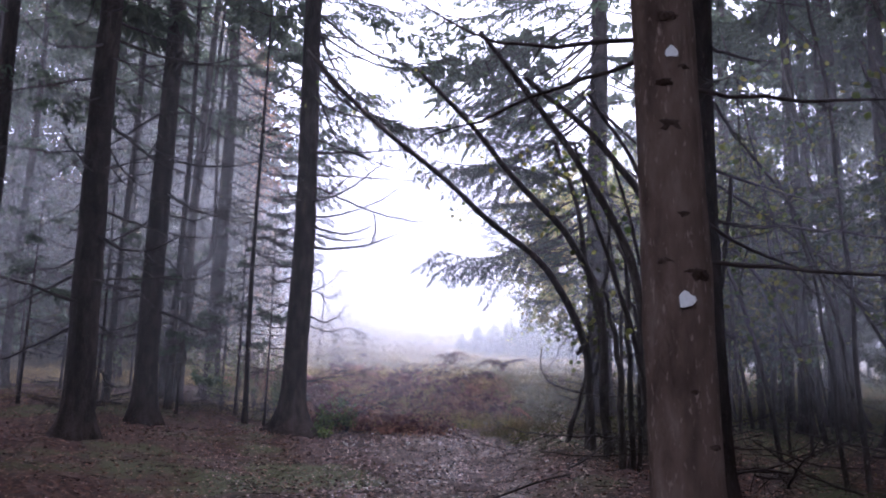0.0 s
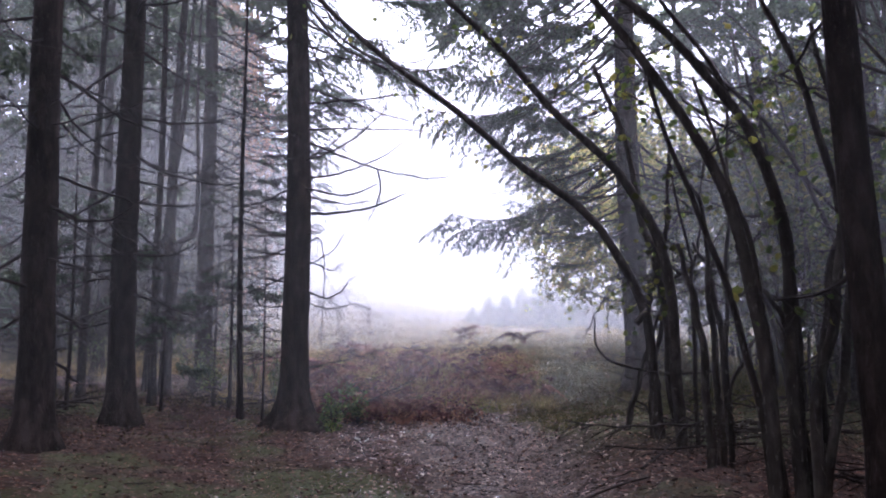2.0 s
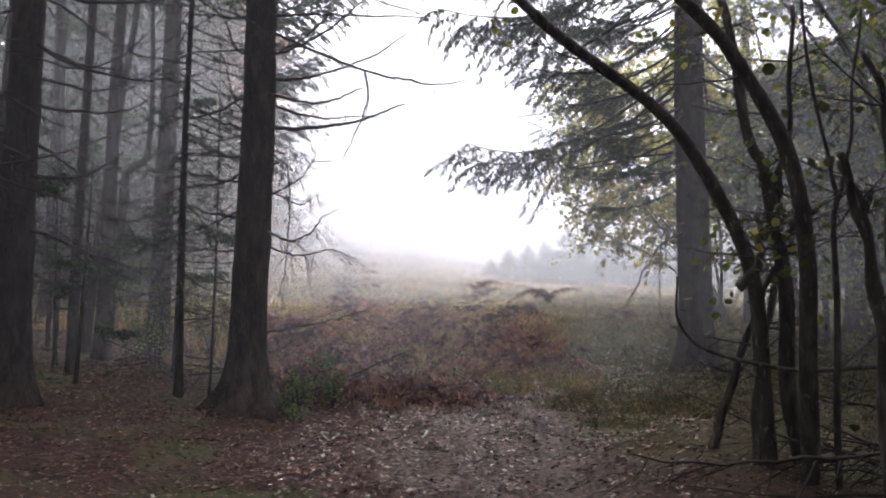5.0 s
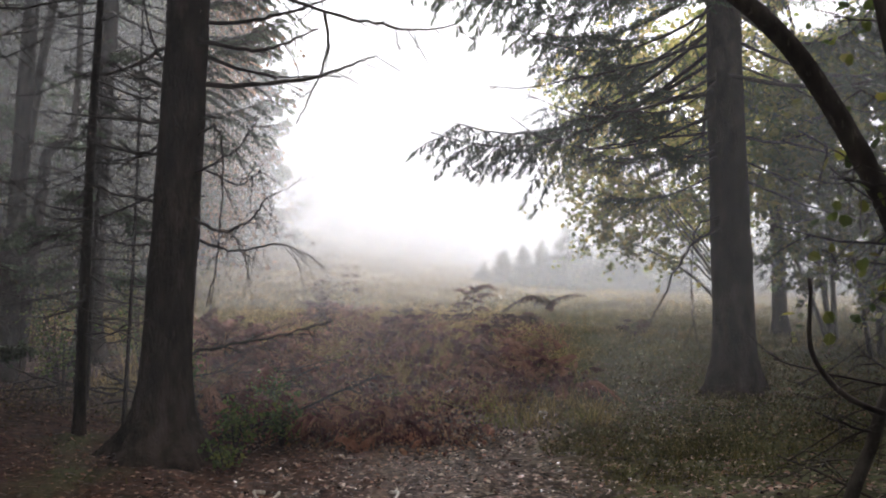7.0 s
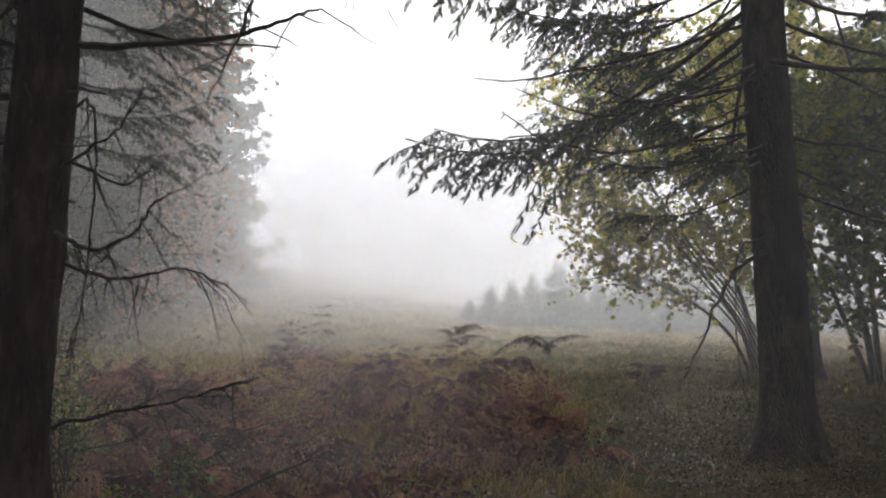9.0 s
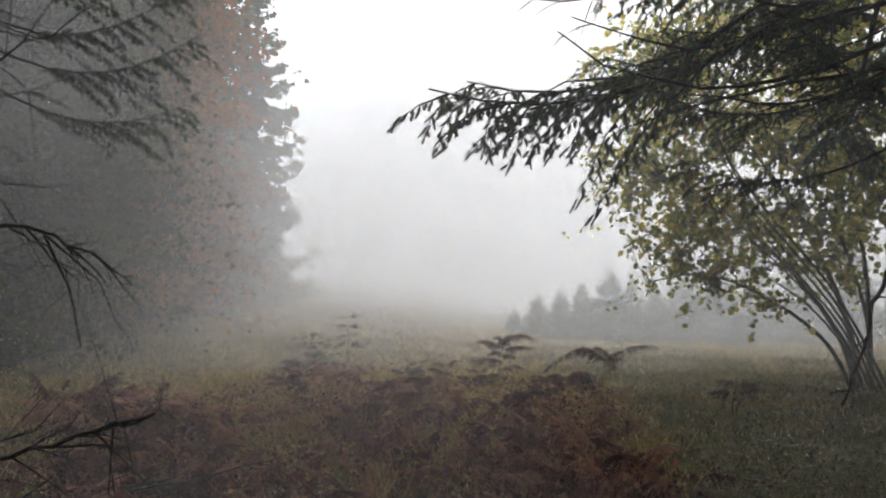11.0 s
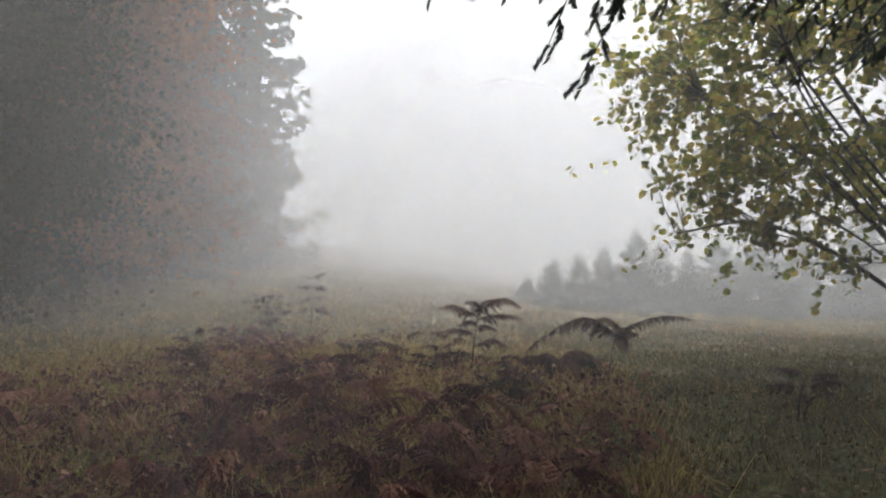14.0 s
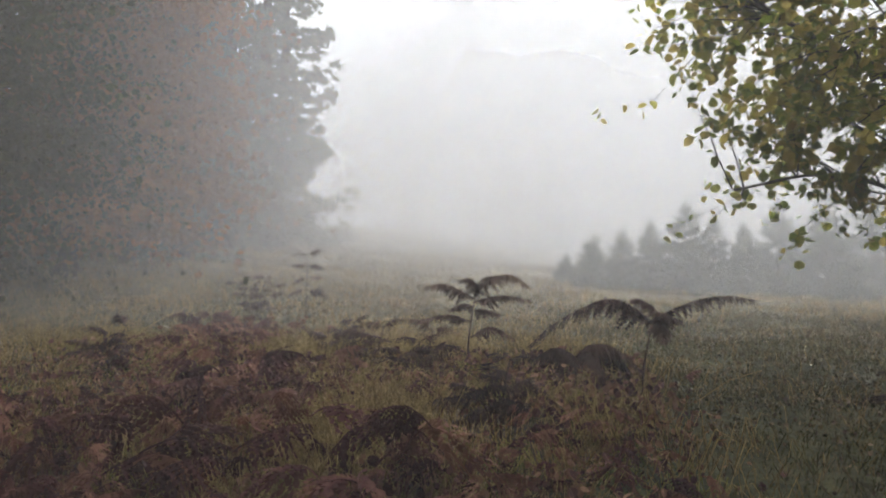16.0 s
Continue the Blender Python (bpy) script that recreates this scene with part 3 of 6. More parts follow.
def bough_arrays(length, seed, fine=True, blade=0.13, pairs=9, per=7, many=6):
    """A living spruce bough along +x: a swinging limb, side shoots, and curtains of hanging needle twigs."""
    g = np.random.default_rng(seed)
    wood, leaf = Build(), Build()
    s = np.linspace(0, 1, 10)
    spine = np.stack([s * length, 0.10 * np.sin(s * 4 + seed) * length * 0.3, (-0.30 * np.sin(s * 2.2) + 0.20 * s**2.5) * length * 0.8], 1)
    tube(wood, spine, 0.022 * (1 - 0.85 * s) * length / 3 + 0.003, 5)
    P, D, L = [], [], []
    pairs = 11 if fine else pairs
    first = 0.42 if fine else 0.28
    for k in range(pairs):
        f = first + (1 - first) * (k + g.uniform(0, 0.8)) / pairs
        p = np.array([np.interp(f, s, spine[:, c]) for c in range(3)])
        for sgn in (-1, 1):
            reach = length * (0.34 * (1.12 - f) + 0.08) * g.uniform(0.45, 1.3)
            d = unit(np.array([0.75, sgn * g.uniform(0.4, 0.9), g.uniform(-0.35, 0.05)]))
            fall = g.uniform(0.1, 0.35) * reach
            mid = p + d * reach * 0.5 + [0, 0, -0.1 * fall]
            tip = p + d * reach + [0, 0, -fall]
            if fine:
                tube(wood, [p, mid, tip], [0.008, 0.006, 0.002], 4)
            m = max(3, int(reach * (21 if fine else many)))
            for j in range(m):
                t = (j + g.uniform(0.2, 0.8)) / m
                q = (1 - t) ** 2 * p + 2 * t * (1 - t) * mid + t * t * tip
                down = g.uniform(0.1, 1.0)
                side = np.array([-d[1], d[0], 0]) * (1 if j % 2 else -1)
                P.append(q), D.append(unit(d * 0.5 + side * g.uniform(0.2, 0.8) + [0, 0, -down])), L.append(g.uniform(0.045, 0.10) if fine else g.uniform(0.05, 0.14) * 2.9)
            P.append(tip - d * 0.1), D.append(d + [0, 0, -0.3]), L.append(0.14)
    P.append(spine[-2]), D.append(spine[-1] - spine[-2]), L.append(0.22)
    needles(leaf, P, D, L, 30 if fine else per, 0.034 if fine else blade, spread=0.75)
    return wood, leaf


BOUGHS = [bough_arrays(3.0, 11 + k) for k in range(4)]
BOUGHS_FAR = [bough_arrays(3.0, 31 + k, False, 0.17, 7, 5, 5) for k in range(3)]
BOUGHS_THICK = [bough_arrays(3.0, 41 + k, False, 0.40, 6, 4, 5) for k in range(3)]


def merged(b):
    return np.concatenate(b.v), (np.concatenate(b.q) if b.q else np.zeros((0, 4), int)), (np.concatenate(b.t) if b.t else np.zeros((0, 3), int))


FAR_LEAF = [merged(l) for _, l in BOUGHS_FAR]
THICK_LEAF = [merged(l) for _, l in BOUGHS_THICK]
NEAR_LEAF_MESH = [l.mesh("needles", M_NEEDLE, False) for _, l in BOUGHS]
NEAR_WOOD_MESH = [w.mesh("bough", M_TWIG) for w, _ in BOUGHS]


def crown_mesh(axis, z0, z1, count, reach, droop=0.25, thick=False):
    """Tiers of boughs round the stem, shorter towards the tip."""
    b = Build()
    for k in range(count):
        f = (k + rng.uniform(0, 1)) / count
        z = z0 + (z1 - z0) * f
        v, q, t = THICK_LEAF[k % 3] if thick else FAR_LEAF[k % 3]
        sc = reach / 3.0 * (1.02 - f) ** 0.8 * (rng.uniform(0.5, 1.3) if thick else rng.uniform(0.75, 1.2))
        b.add(turned(v, sc, k * 2.4 + rng.normal(0, 0.3), droop + rng.normal(0, 0.12) - 0.5 * f, axis(z)), q, t)
    return b.mesh("crown", M_NEEDLE, False)


def near_bough(parent, at, az, tilt, scale, kind):
    """A living bough close by: its limb, with the needle twigs as a part of it."""
    m = Matrix.Translation(at) @ Matrix.Rotation(az, 4, "Z") @ Matrix.Rotation(tilt, 4, "Y") @ Matrix.Scale(scale, 4)
    w = put("bough", NEAR_WOOD_MESH[kind % 4], parent, m=m)
    put("needles", NEAR_LEAF_MESH[kind % 4], w)
    return w


def spruce(x, y, h, r, label, dead=(), crown=(8.0, 16, 2.4), lean=(0, 0), mat=None, seed=1, flare=0.9, group="spruce trees of the wood", sides=18, joined=False, far=False, name="spruce_tree"):
    """A plantation spruce: bare lower stem with dead limbs, living crown above."""
    ob = thing(name, x, y, label, "tree", group)
    me, axis, radius = trunk_mesh(h, r, sides=sides, lean=lean, mat=mat, seed=seed, flare=flare)
    put("trunk", me, ob)
    mid = crown[0] if far else min(max(crown[0] + 1.5, 8.5), h - 2)
    if crown[0] < mid:
        put("lower_crown", crown_mesh(axis, crown[0], mid + 3, int(crown[1] * (mid - crown[0]) / 5) + 2, crown[2]), ob)
    put("crown", crown_mesh(axis, mid, h, int(crown[1] * 1.3), crown[2] * 1.15, thick=True), ob)
    for z, az, L, rr, rise, tw in dead:
        b = Build()
        limb(b, axis(z) + np.array([np.cos(az), np.sin(az), 0]) * radius(z) * 0.8, az, rise, L, rr, sag=rng.uniform(0.02, 0.24), upturn=rng.uniform(-0.12, 0.24), twigs=tw, twig_len=0.3 * L ** 0.5, fine=3 if not joined else 1, sides=5 if not joined else 4)
        put("dead_branch", b.mesh("dead_branch", M_TWIG), ob)
    return ob, axis, radius


def stubs(ob, axis, radius, n, z0, z1, seed):
    """Short broken snags left where limbs have dropped off a stem."""
    g = np.random.default_rng(seed)
    for _ in range(n):
        z, a, L = g.uniform(z0, z1), g.uniform(0, 6.28), g.uniform(0.05, 0.22)
        way = np.array([math.cos(a), math.sin(a), g.normal(0.05, 0.3)])
        p = axis(z) + way * [1, 1, 0] * radius(z) * 0.85
        b = Build()
        tube(b, [p, p + way * L * 0.5, p + way * L + [0, 0, g.normal(0, 0.02)]], [0.016, 0.011, 0.006], 5, rough=0.1)
        put("branch_stub", b.mesh("branch_stub", M_TWIG), ob)


def whorls(z0, z1, n, lo, hi, r=0.016, tw=6, az0=0.0, spread=6.28):
    return [(z0 + (z1 - z0) * (k + rng.uniform(0, 1)) / n, az0 + spread * rng.uniform(-0.5, 0.5), rng.uniform(lo, hi), r * rng.uniform(0.6, 1.3), rng.normal(-0.05, 0.15), tw) for k in range(n)]


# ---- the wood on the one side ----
# crowns enlarged, mostly above the view, to shade the floor below
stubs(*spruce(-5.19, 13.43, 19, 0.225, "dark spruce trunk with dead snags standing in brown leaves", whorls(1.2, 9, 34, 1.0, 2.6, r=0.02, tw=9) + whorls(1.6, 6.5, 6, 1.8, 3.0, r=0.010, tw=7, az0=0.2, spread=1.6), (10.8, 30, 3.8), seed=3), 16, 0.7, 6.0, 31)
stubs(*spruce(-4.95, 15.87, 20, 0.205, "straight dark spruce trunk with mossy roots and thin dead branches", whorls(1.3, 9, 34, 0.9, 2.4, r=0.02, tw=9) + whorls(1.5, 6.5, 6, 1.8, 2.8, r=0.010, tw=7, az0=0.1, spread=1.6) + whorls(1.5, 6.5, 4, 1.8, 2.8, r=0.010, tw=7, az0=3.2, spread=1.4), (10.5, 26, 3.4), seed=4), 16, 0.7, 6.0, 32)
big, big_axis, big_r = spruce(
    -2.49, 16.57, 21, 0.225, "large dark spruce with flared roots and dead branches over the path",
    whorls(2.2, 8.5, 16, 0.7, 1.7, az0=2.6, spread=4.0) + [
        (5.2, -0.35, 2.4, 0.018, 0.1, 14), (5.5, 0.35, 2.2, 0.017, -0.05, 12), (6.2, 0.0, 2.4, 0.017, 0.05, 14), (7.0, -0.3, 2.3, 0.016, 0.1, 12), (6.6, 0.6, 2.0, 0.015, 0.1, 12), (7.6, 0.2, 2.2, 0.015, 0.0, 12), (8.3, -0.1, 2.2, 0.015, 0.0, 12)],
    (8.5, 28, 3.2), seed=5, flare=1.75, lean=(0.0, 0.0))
stubs(big, big_axis, big_r, 18, 1.2, 6.0, 33)


def crooked_branch(parent, ctrl, r, twigs, seed, hang=0.35):
    """A long dead limb through its own points, with side twigs that hang and fork."""
    g = np.random.default_rng(seed)
    b = Build()
    line = spline(np.array(ctrl, float) - np.array(parent.location), 6)
    line[1:-1] += g.normal(0, 0.008, (len(line) - 2, 3))
    s = np.linspace(0, 1, len(line))
    tube(b, line, r * (1 - 0.78 * s) + 0.002, 6, rough=0.05)
    way = unit(line[-1] - line[0])
    for k in range(twigs):
        f = 0.15 + 0.85 * (k + g.uniform(0, 1)) / twigs
        p = line[min(len(line) - 1, int(f * len(line)))]
        d = unit(way * g.uniform(0.2, 1.0) + g.normal(0, 0.55, 3) + [0, 0, -hang])
        L = g.uniform(0.12, 0.5)
        q = np.array([p + d * L * t + np.array([0, 0, g.normal(-0.08, 0.12)]) * L * t * t for t in np.linspace(0, 1, 5)])
        tube(b, q, 0.0055 * (1 - 0.75 * np.linspace(0, 1, 5)) + 0.001, 3)
        for _ in range(3):
            a = q[g.integers(1, 5)]
            e = a + (d + g.normal(0, 0.6, 3)) * L * g.uniform(0.25, 0.6)
            tube(b, [a, (a + e) / 2 + [0, 0, 0.01], e], [0.003, 0.002, 0.001], 3)
    put("dead_branch", b.mesh("dead_branch", M_TWIG), parent)


crooked_branch(big, [(-2.38, 16.6, 4.56), (-2.0, 16.55, 4.53), (-1.6, 16.6, 4.58), (-1.22, 16.7, 4.68), (-0.9, 16.75, 4.83), (-0.72, 16.8, 4.91)], 0.026, 9, 1)
crooked_branch(big, [(-2.38, 16.5, 4.95), (-1.75, 16.2, 4.75), (-1.46, 16.05, 4.76), (-1.14, 15.95, 4.86)], 0.020, 9, 2)
crooked_branch(big, [(-2.38, 16.6, 5.14), (-1.94, 16.7, 5.2), (-1.51, 16.85, 5.36), (-1.01, 17.0, 5.64), (-0.69, 17.1, 5.95)], 0.020, 12, 3)
crooked_branch(big, [(-2.36, 16.5, 5.38), (-1.84, 16.3, 5.52), (-1.44, 16.2, 5.75), (-1.02, 16.1, 6.1)], 0.018, 12, 4)
crooked_branch(big, [(-2.38, 16.6, 5.76), (-1.83, 16.6, 5.52), (-1.18, 16.6, 5.26), (-0.72, 16.6, 5.16), (-0.36, 16.6, 5.09), (0.02, 16.6, 5.15)], 0.020, 16, 5)
crooked_branch(big, [(-1.2, 16.6, 5.27), (-1.15, 16.62, 4.93), (-1.24, 16.66, 4.64), (-1.44, 16.7, 4.22)], 0.014, 5, 6, 0.9)
crooked_branch(big, [(-2.38, 16.55, 5.93), (-1.77, 16.4, 5.89), (-1.08, 16.3, 5.84), (-0.44, 16.2, 5.78)], 0.018, 16, 7)
crooked_branch(big, [(-2.36, 16.65, 5.45), (-1.95, 16.8, 5.75), (-1.56, 16.9, 6.18)], 0.018, 10, 8)
crooked_branch(big, [(-2.34, 16.5, 3.70), (-1.9, 16.3, 3.87), (-1.7, 16.2, 4.12)], 0.010, 6, 9)
crooked_branch(big, [(-2.34, 16.6, 3.80), (-1.93, 16.6, 3.63), (-1.72, 16.65, 3.78)], 0.011, 7, 10)
crooked_branch(big, [(-2.34, 16.5, 3.30), (-2.0, 16.35, 3.16), (-1.75, 16.3, 3.26), (-1.6, 16.25, 3.45)], 0.016, 16, 11, 0.7)
crooked_branch(big, [(-2.34, 16.6, 3.12), (-1.95, 16.7, 3.02), (-1.6, 16.75, 3.10), (-1.3, 16.8, 3.0)], 0.013, 18, 12, 0.7)
crooked_branch(big, [(-2.38, 16.72, 2.08), (-2.1, 17.0, 2.15), (-1.6, 17.05, 2.26), (-1.1, 17.0, 2.4)], 0.014, 20, 14, 0.25)
crooked_branch(big, [(-2.3, 16.5, 4.05), (-2.1, 16.4, 4.1), (-2.02, 16.35, 3.6), (-2.05, 16.35, 2.9), (-2.12, 16.35, 2.5)], 0.010, 8, 13, 0.9)
for k, (z, up, reach, back) in enumerate([(5.44, 0.7, 0.4, -0.1), (4.76, 0.85, 0.4, 0.15), (4.54, 0.2, 0.6, -0.3), (3.9, 0.15, 0.9, 0.1), (3.45, 0.25, 0.9, -0.2), (3.05, 0.1, 0.8, 0.2), (5.9, 0.4, 0.8, 0.2), (4.2, 0.3, 0.8, 0.4)]):
    crooked_branch(big, [(-2.6, 16.57, z), (-2.6 - 0.4 * reach, 16.57 + 0.4 * back, z + 0.15 * up), (-2.6 - reach, 16.57 + back, z + up)], 0.017, 12, 20 + k, 0.1)
# slender trees behind
def slender(x, y, h, r, label, lean=(0.0, 0.0), dead=14, crown=(6.0, 8, 1.5), seed=9, reach=(0.4, 1.1)):
    return spruce(x, y, h, r, label, whorls(0.9, min(h * 0.75, 8.5), dead, *reach, r=0.009, tw=5), crown, lean, seed=seed, flare=0.4, group="slender trees of the wood", sides=10, joined=True)


slender(-5.06, 17.75, 13, 0.075, "slender dark young spruce with bare side twigs", seed=21)
slender(-5.47, 19.6, 15, 0.12, "thin grey trunk leaning slightly in the wood", lean=(0.03, 0.0), seed=22)
slender(-6.40, 18.1, 14, 0.08, "thin dark spruce pole among dead twigs", lean=(0.02, 0), seed=23)
slender(-3.46, 17.05, 9, 0.055, "thin young spruce with many fine bare branches", dead=72, crown=(7.0, 5, 0.9), seed=24, reach=(0.5, 1.2))
slender(-3.15, 17.35, 5.2, 0.022, "spindly spruce sapling beside a larger trunk", dead=26, crown=(3.6, 4, 0.5), seed=25, reach=(0.3, 0.7))
slender(-8.3, 14.2, 16, 0.10, "thin dark trunk among the mist", seed=27)


def forked_tree(x, y):
    """Two slim stems from one foot: a straight one that leans, and one with a sharp elbow above head height."""
    ob = thing("forked_tree", x, y, "slim grey tree with two stems, one sharply elbowed", "tree", "slender trees of the wood")
    b = Build()
    tube(b, spline([(-0.36, 0, -0.2), (-0.28, 0, 1.0), (-0.1, 0, 2.6), (0.08, 0, 4.2), (0.30, 0, 6.0), (0.5, 0, 9.5), (0.6, 0, 12)], 8), np.linspace(0.105, 0.02, 49), 9)
    put("trunk", b.mesh("trunk", M_BARK), ob)
    b = Build()
    tube(b, spline([(0.0, 0, -0.2), (0.08, 0, 1.2), (0.19, 0, 2.5), (0.22, 0, 2.92), (0.34, 0, 3.06), (0.52, 0, 3.18), (0.58, 0, 3.5), (0.60, 0, 4.4), (0.55, 0, 6.0), (0.6, 0, 8.5), (0.7, 0, 11.5)], 8), np.linspace(0.095, 0.02, 81), 8)
    put("stem", b.mesh("stem", M_BARK), ob)
    for k in range(18):
        b, z = Build(), rng.uniform(1.0, 8)
        limb(b, np.array([0.06 * z - 0.2 * (k % 2), 0, z]), rng.uniform(0, 6.28), 0.1, rng.uniform(0.4, 1.1), 0.009, twigs=5, twig_len=0.3, fine=1)
        put("dead_branch", b.mesh("dead_branch", M_TWIG), ob)
    put("crown", crown_mesh(lambda z: np.array([0.07 * z, 0, z]), 6.5, 12, 8, 1.4), ob)


forked_tree(-5.75, 20.6)
# twiggy saplings under the canopy
g_y = np.random.default_rng(19)
for x, y, h in [(-3.9, 18.3, 4.2), (-4.4, 19.3, 3.4), (-4.7, 17.1, 2.8), (-5.7, 18.6, 3.6), (-6.2, 16.9, 4.6), (-6.9, 18.2, 3.2), (-7.6, 17.0, 4.4), (-6.6, 20.4, 4.8), (-7.9, 19.6, 4.0), (-8.9, 18.0, 5.0), (-9.4, 20.8, 5.2), (-7.4, 22.4, 5.0)]:
    slender(x, y, h, 0.018 + 0.004 * h, "spindly sapling with a comb of fine dead twigs", lean=(g_y.normal(0, 0.02), 0), dead=18, crown=(h * 0.55, 5, 0.9), seed=int(500 + 10 * h + y), reach=(0.35, 1.1))

# the deeper wood
WOOD = []
g_w = np.random.default_rng(5)
while len(WOOD) < 46:
    x, y = g_w.uniform(-24, -6.3), g_w.uniform(9, 40)
    if y > 24 and x > -10 - 0.12 * (y - 24):
        continue
    if all(math.hypot(x - a, y - b) > 1.9 for a, b in WOOD) and abs(x + 0.42 * y) > 0.6:
        WOOD.append((x, y))
for k, (x, y) in enumerate(WOOD):
    h, r = g_w.uniform(15, 20), g_w.uniform(0.08, 0.2)
    low = g_w.uniform(2.0, 5.0) if y > 19 or x < -10 else 6.0
    spruce(x, y, h, r, "spruce trunk deep in the misty wood", whorls(1.0, 8, 9, 0.6, 1.7, r=0.012, tw=4), (low, 15, 2.5), (g_w.normal(0, 0.012), 0), seed=100 + k, sides=10, joined=True, far=x < -13)

WOOD2 = []
while len(WOOD2) < 52:
    x, y = g_w.uniform(4.6, 22), g_w.uniform(5, 38)
    if (y > 19 and x < 6.5 + 0.55 * (y - 19)) or math.hypot(x - 3.62, y - 20.4) < 2.2:
        continue
    if all(math.hypot(x - a, y - b) > 1.7 for a, b in WOOD2):
        WOOD2.append((x, y))
for k, (x, y) in enumerate(WOOD2):
    h, r = g_w.uniform(12, 19), g_w.uniform(0.06, 0.19)
    spruce(x, y, h, r, "dark trunk in the dense side of the wood", whorls(0.6, 7, 10, 0.6, 1.8, r=0.012, tw=5), (g_w.uniform(1.2, 3.0) if x > 6.5 else g_w.uniform(3.5, 5.5), 18, 2.5), (g_w.normal(0, 0.03), 0), seed=200 + k, sides=10, joined=True, far=x > 12)

# spruces added out of view, behind the camera and overhead, to shade the path
for k, (x, y) in enumerate([(-4.7, 6.6), (-4.4, 3.0), (-3.0, -2.0), (3.4, -1.5), (5.0, 2.2), (-6.5, 9.5), (-7.5, 5.0), (6.5, 6.0), (0.8, -6.0), (-1.5, -7.0), (-5.5, -4.0), (4.5, -5.5)]):
    spruce(x, y, 18, 0.19, "unseen spruce added to shade the start of the path", (), (8.3, 24, 3.4), seed=300 + k, sides=12, joined=True)

# more unseen spruces, added on both sides to darken the wood
SHADE_SIDES = []
while len(SHADE_SIDES) < 34:
    x, y = g_w.uniform(-24, 24), g_w.uniform(-16, 9)
    if abs(x) < 6.5 + 0.35 * max(0.0, y) and y > -9:
        continue
    if all(math.hypot(x - a, y - b) > 2.6 for a, b in SHADE_SIDES):
        SHADE_SIDES.append((x, y))
for k, (x, y) in enumerate(SHADE_SIDES):
    spruce(x, y, g_w.uniform(15, 19), 0.17, "unseen spruce added at the sides to keep the wood dark", (), (2.0, 24, 3.2), seed=340 + k, sides=9, far=True)

# a dense unseen ring, added to stop light from behind and beside the camera
g_s = np.random.default_rng(77)
SHADE_RING = []
while len(SHADE_RING) < 30:
    x, y = g_s.uniform(-15, 15), g_s.uniform(-15, 9)
    if (abs(x) < 7.5 and y > -4.5) or abs(x) < 1.2 or not all(math.hypot(x - a, y - c) > 2.6 for a, c in SHADE_RING):
        continue
    SHADE_RING.append((x, y))
for k, (x, y) in enumerate(SHADE_RING):
    spruce(x, y, 19, 0.18, "unseen spruce added round the path to block light", (), (1.6 if y < -4 else 3.5, 22, 3.6), seed=340 + k, sides=10, joined=True, far=True)

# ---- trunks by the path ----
# its crown is spread wide above the view to shade the path
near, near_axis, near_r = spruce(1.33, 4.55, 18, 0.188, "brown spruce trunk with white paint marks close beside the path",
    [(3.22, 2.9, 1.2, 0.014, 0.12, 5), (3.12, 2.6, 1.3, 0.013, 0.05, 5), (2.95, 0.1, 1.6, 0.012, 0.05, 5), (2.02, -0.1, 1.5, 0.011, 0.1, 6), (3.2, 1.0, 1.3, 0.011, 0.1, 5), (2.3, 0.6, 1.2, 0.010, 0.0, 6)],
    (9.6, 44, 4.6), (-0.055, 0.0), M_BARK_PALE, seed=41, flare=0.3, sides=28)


def paint_spot(parent, axis, radius, z, az, w, h):
    """A dab of white paint on the bark, with a ragged edge."""
    b, n = Build(), 14
    c = axis(z)
    R = radius(z) * 1.06 + 0.004
    v = []
    for ring in (0.0, 0.6, 1.0):
        for k in range(n):
            a = 2 * np.pi * k / n
            j = ring * (1 + 0.15 * math.sin(3 * a + z) + 0.1 * math.sin(5 * a))
            th = az + j * w * math.cos(a) / R
            v.append(c + np.array([R * math.cos(th), R * math.sin(th), j * h * math.sin(a)]))
    q = [[r * n + k, r * n + (k + 1) % n, (r + 1) * n + (k + 1) % n, (r + 1) * n + k] for r in (0, 1) for k in range(n)]
    b.add(np.array(v), q)
    put("paint_mark", b.mesh("paint_mark", M_PAINT), parent, "dab of white paint")


def knot(parent, axis, radius, z, az, r):
    """A dark swollen branch scar with a snapped stub."""
    b = Build()
    way = np.array([math.cos(az), math.sin(az), 0.25])
    p = axis(z) + way * [1, 1, 0] * radius(z) * 0.86
    tube(b, [p, p + way * 0.018, p + way * 0.026, p + way * 0.032], [1.9 * r, 1.3 * r, 0.7 * r, 0.3 * r], 14, rough=0.24)
    b.v = [(v - p) * [1.2, 1.2, 0.62] + p for v in b.v]
    put("knot", b.mesh("knot", M_SCAR), parent, "dark branch scar")


for z, az, r in [(0.75, -2.1, 0.026), (1.02, -0.9, 0.022), (1.28, -1.5, 0.018), (1.86, -1.15, 0.034), (1.92, -2.2, 0.022), (2.15, -1.5, 0.018), (2.62, -1.8, 0.030), (2.84, -1.9, 0.024), (2.92, -1.25, 0.020), (3.2, -1.7, 0.028), (3.32, -1.0, 0.02), (0.45, -1.3, 0.02)]:
    knot(near, near_axis, near_r, z + 0.08, az, r)
paint_spot(near, near_axis, near_r, 1.80, -1.60, 0.042, 0.040)
paint_spot(near, near_axis, near_r, 3.07, -1.62, 0.034, 0.030)
# another outsized crown above the view, there for its shade
spruce(2.48, 7.95, 17, 0.125, "thin dark trunk just behind a painted spruce", whorls(1.2, 7, 12, 0.7, 1.8, az0=0.2, spread=4), (9.6, 40, 4.4), (-0.01, 0), seed=42, sides=12)
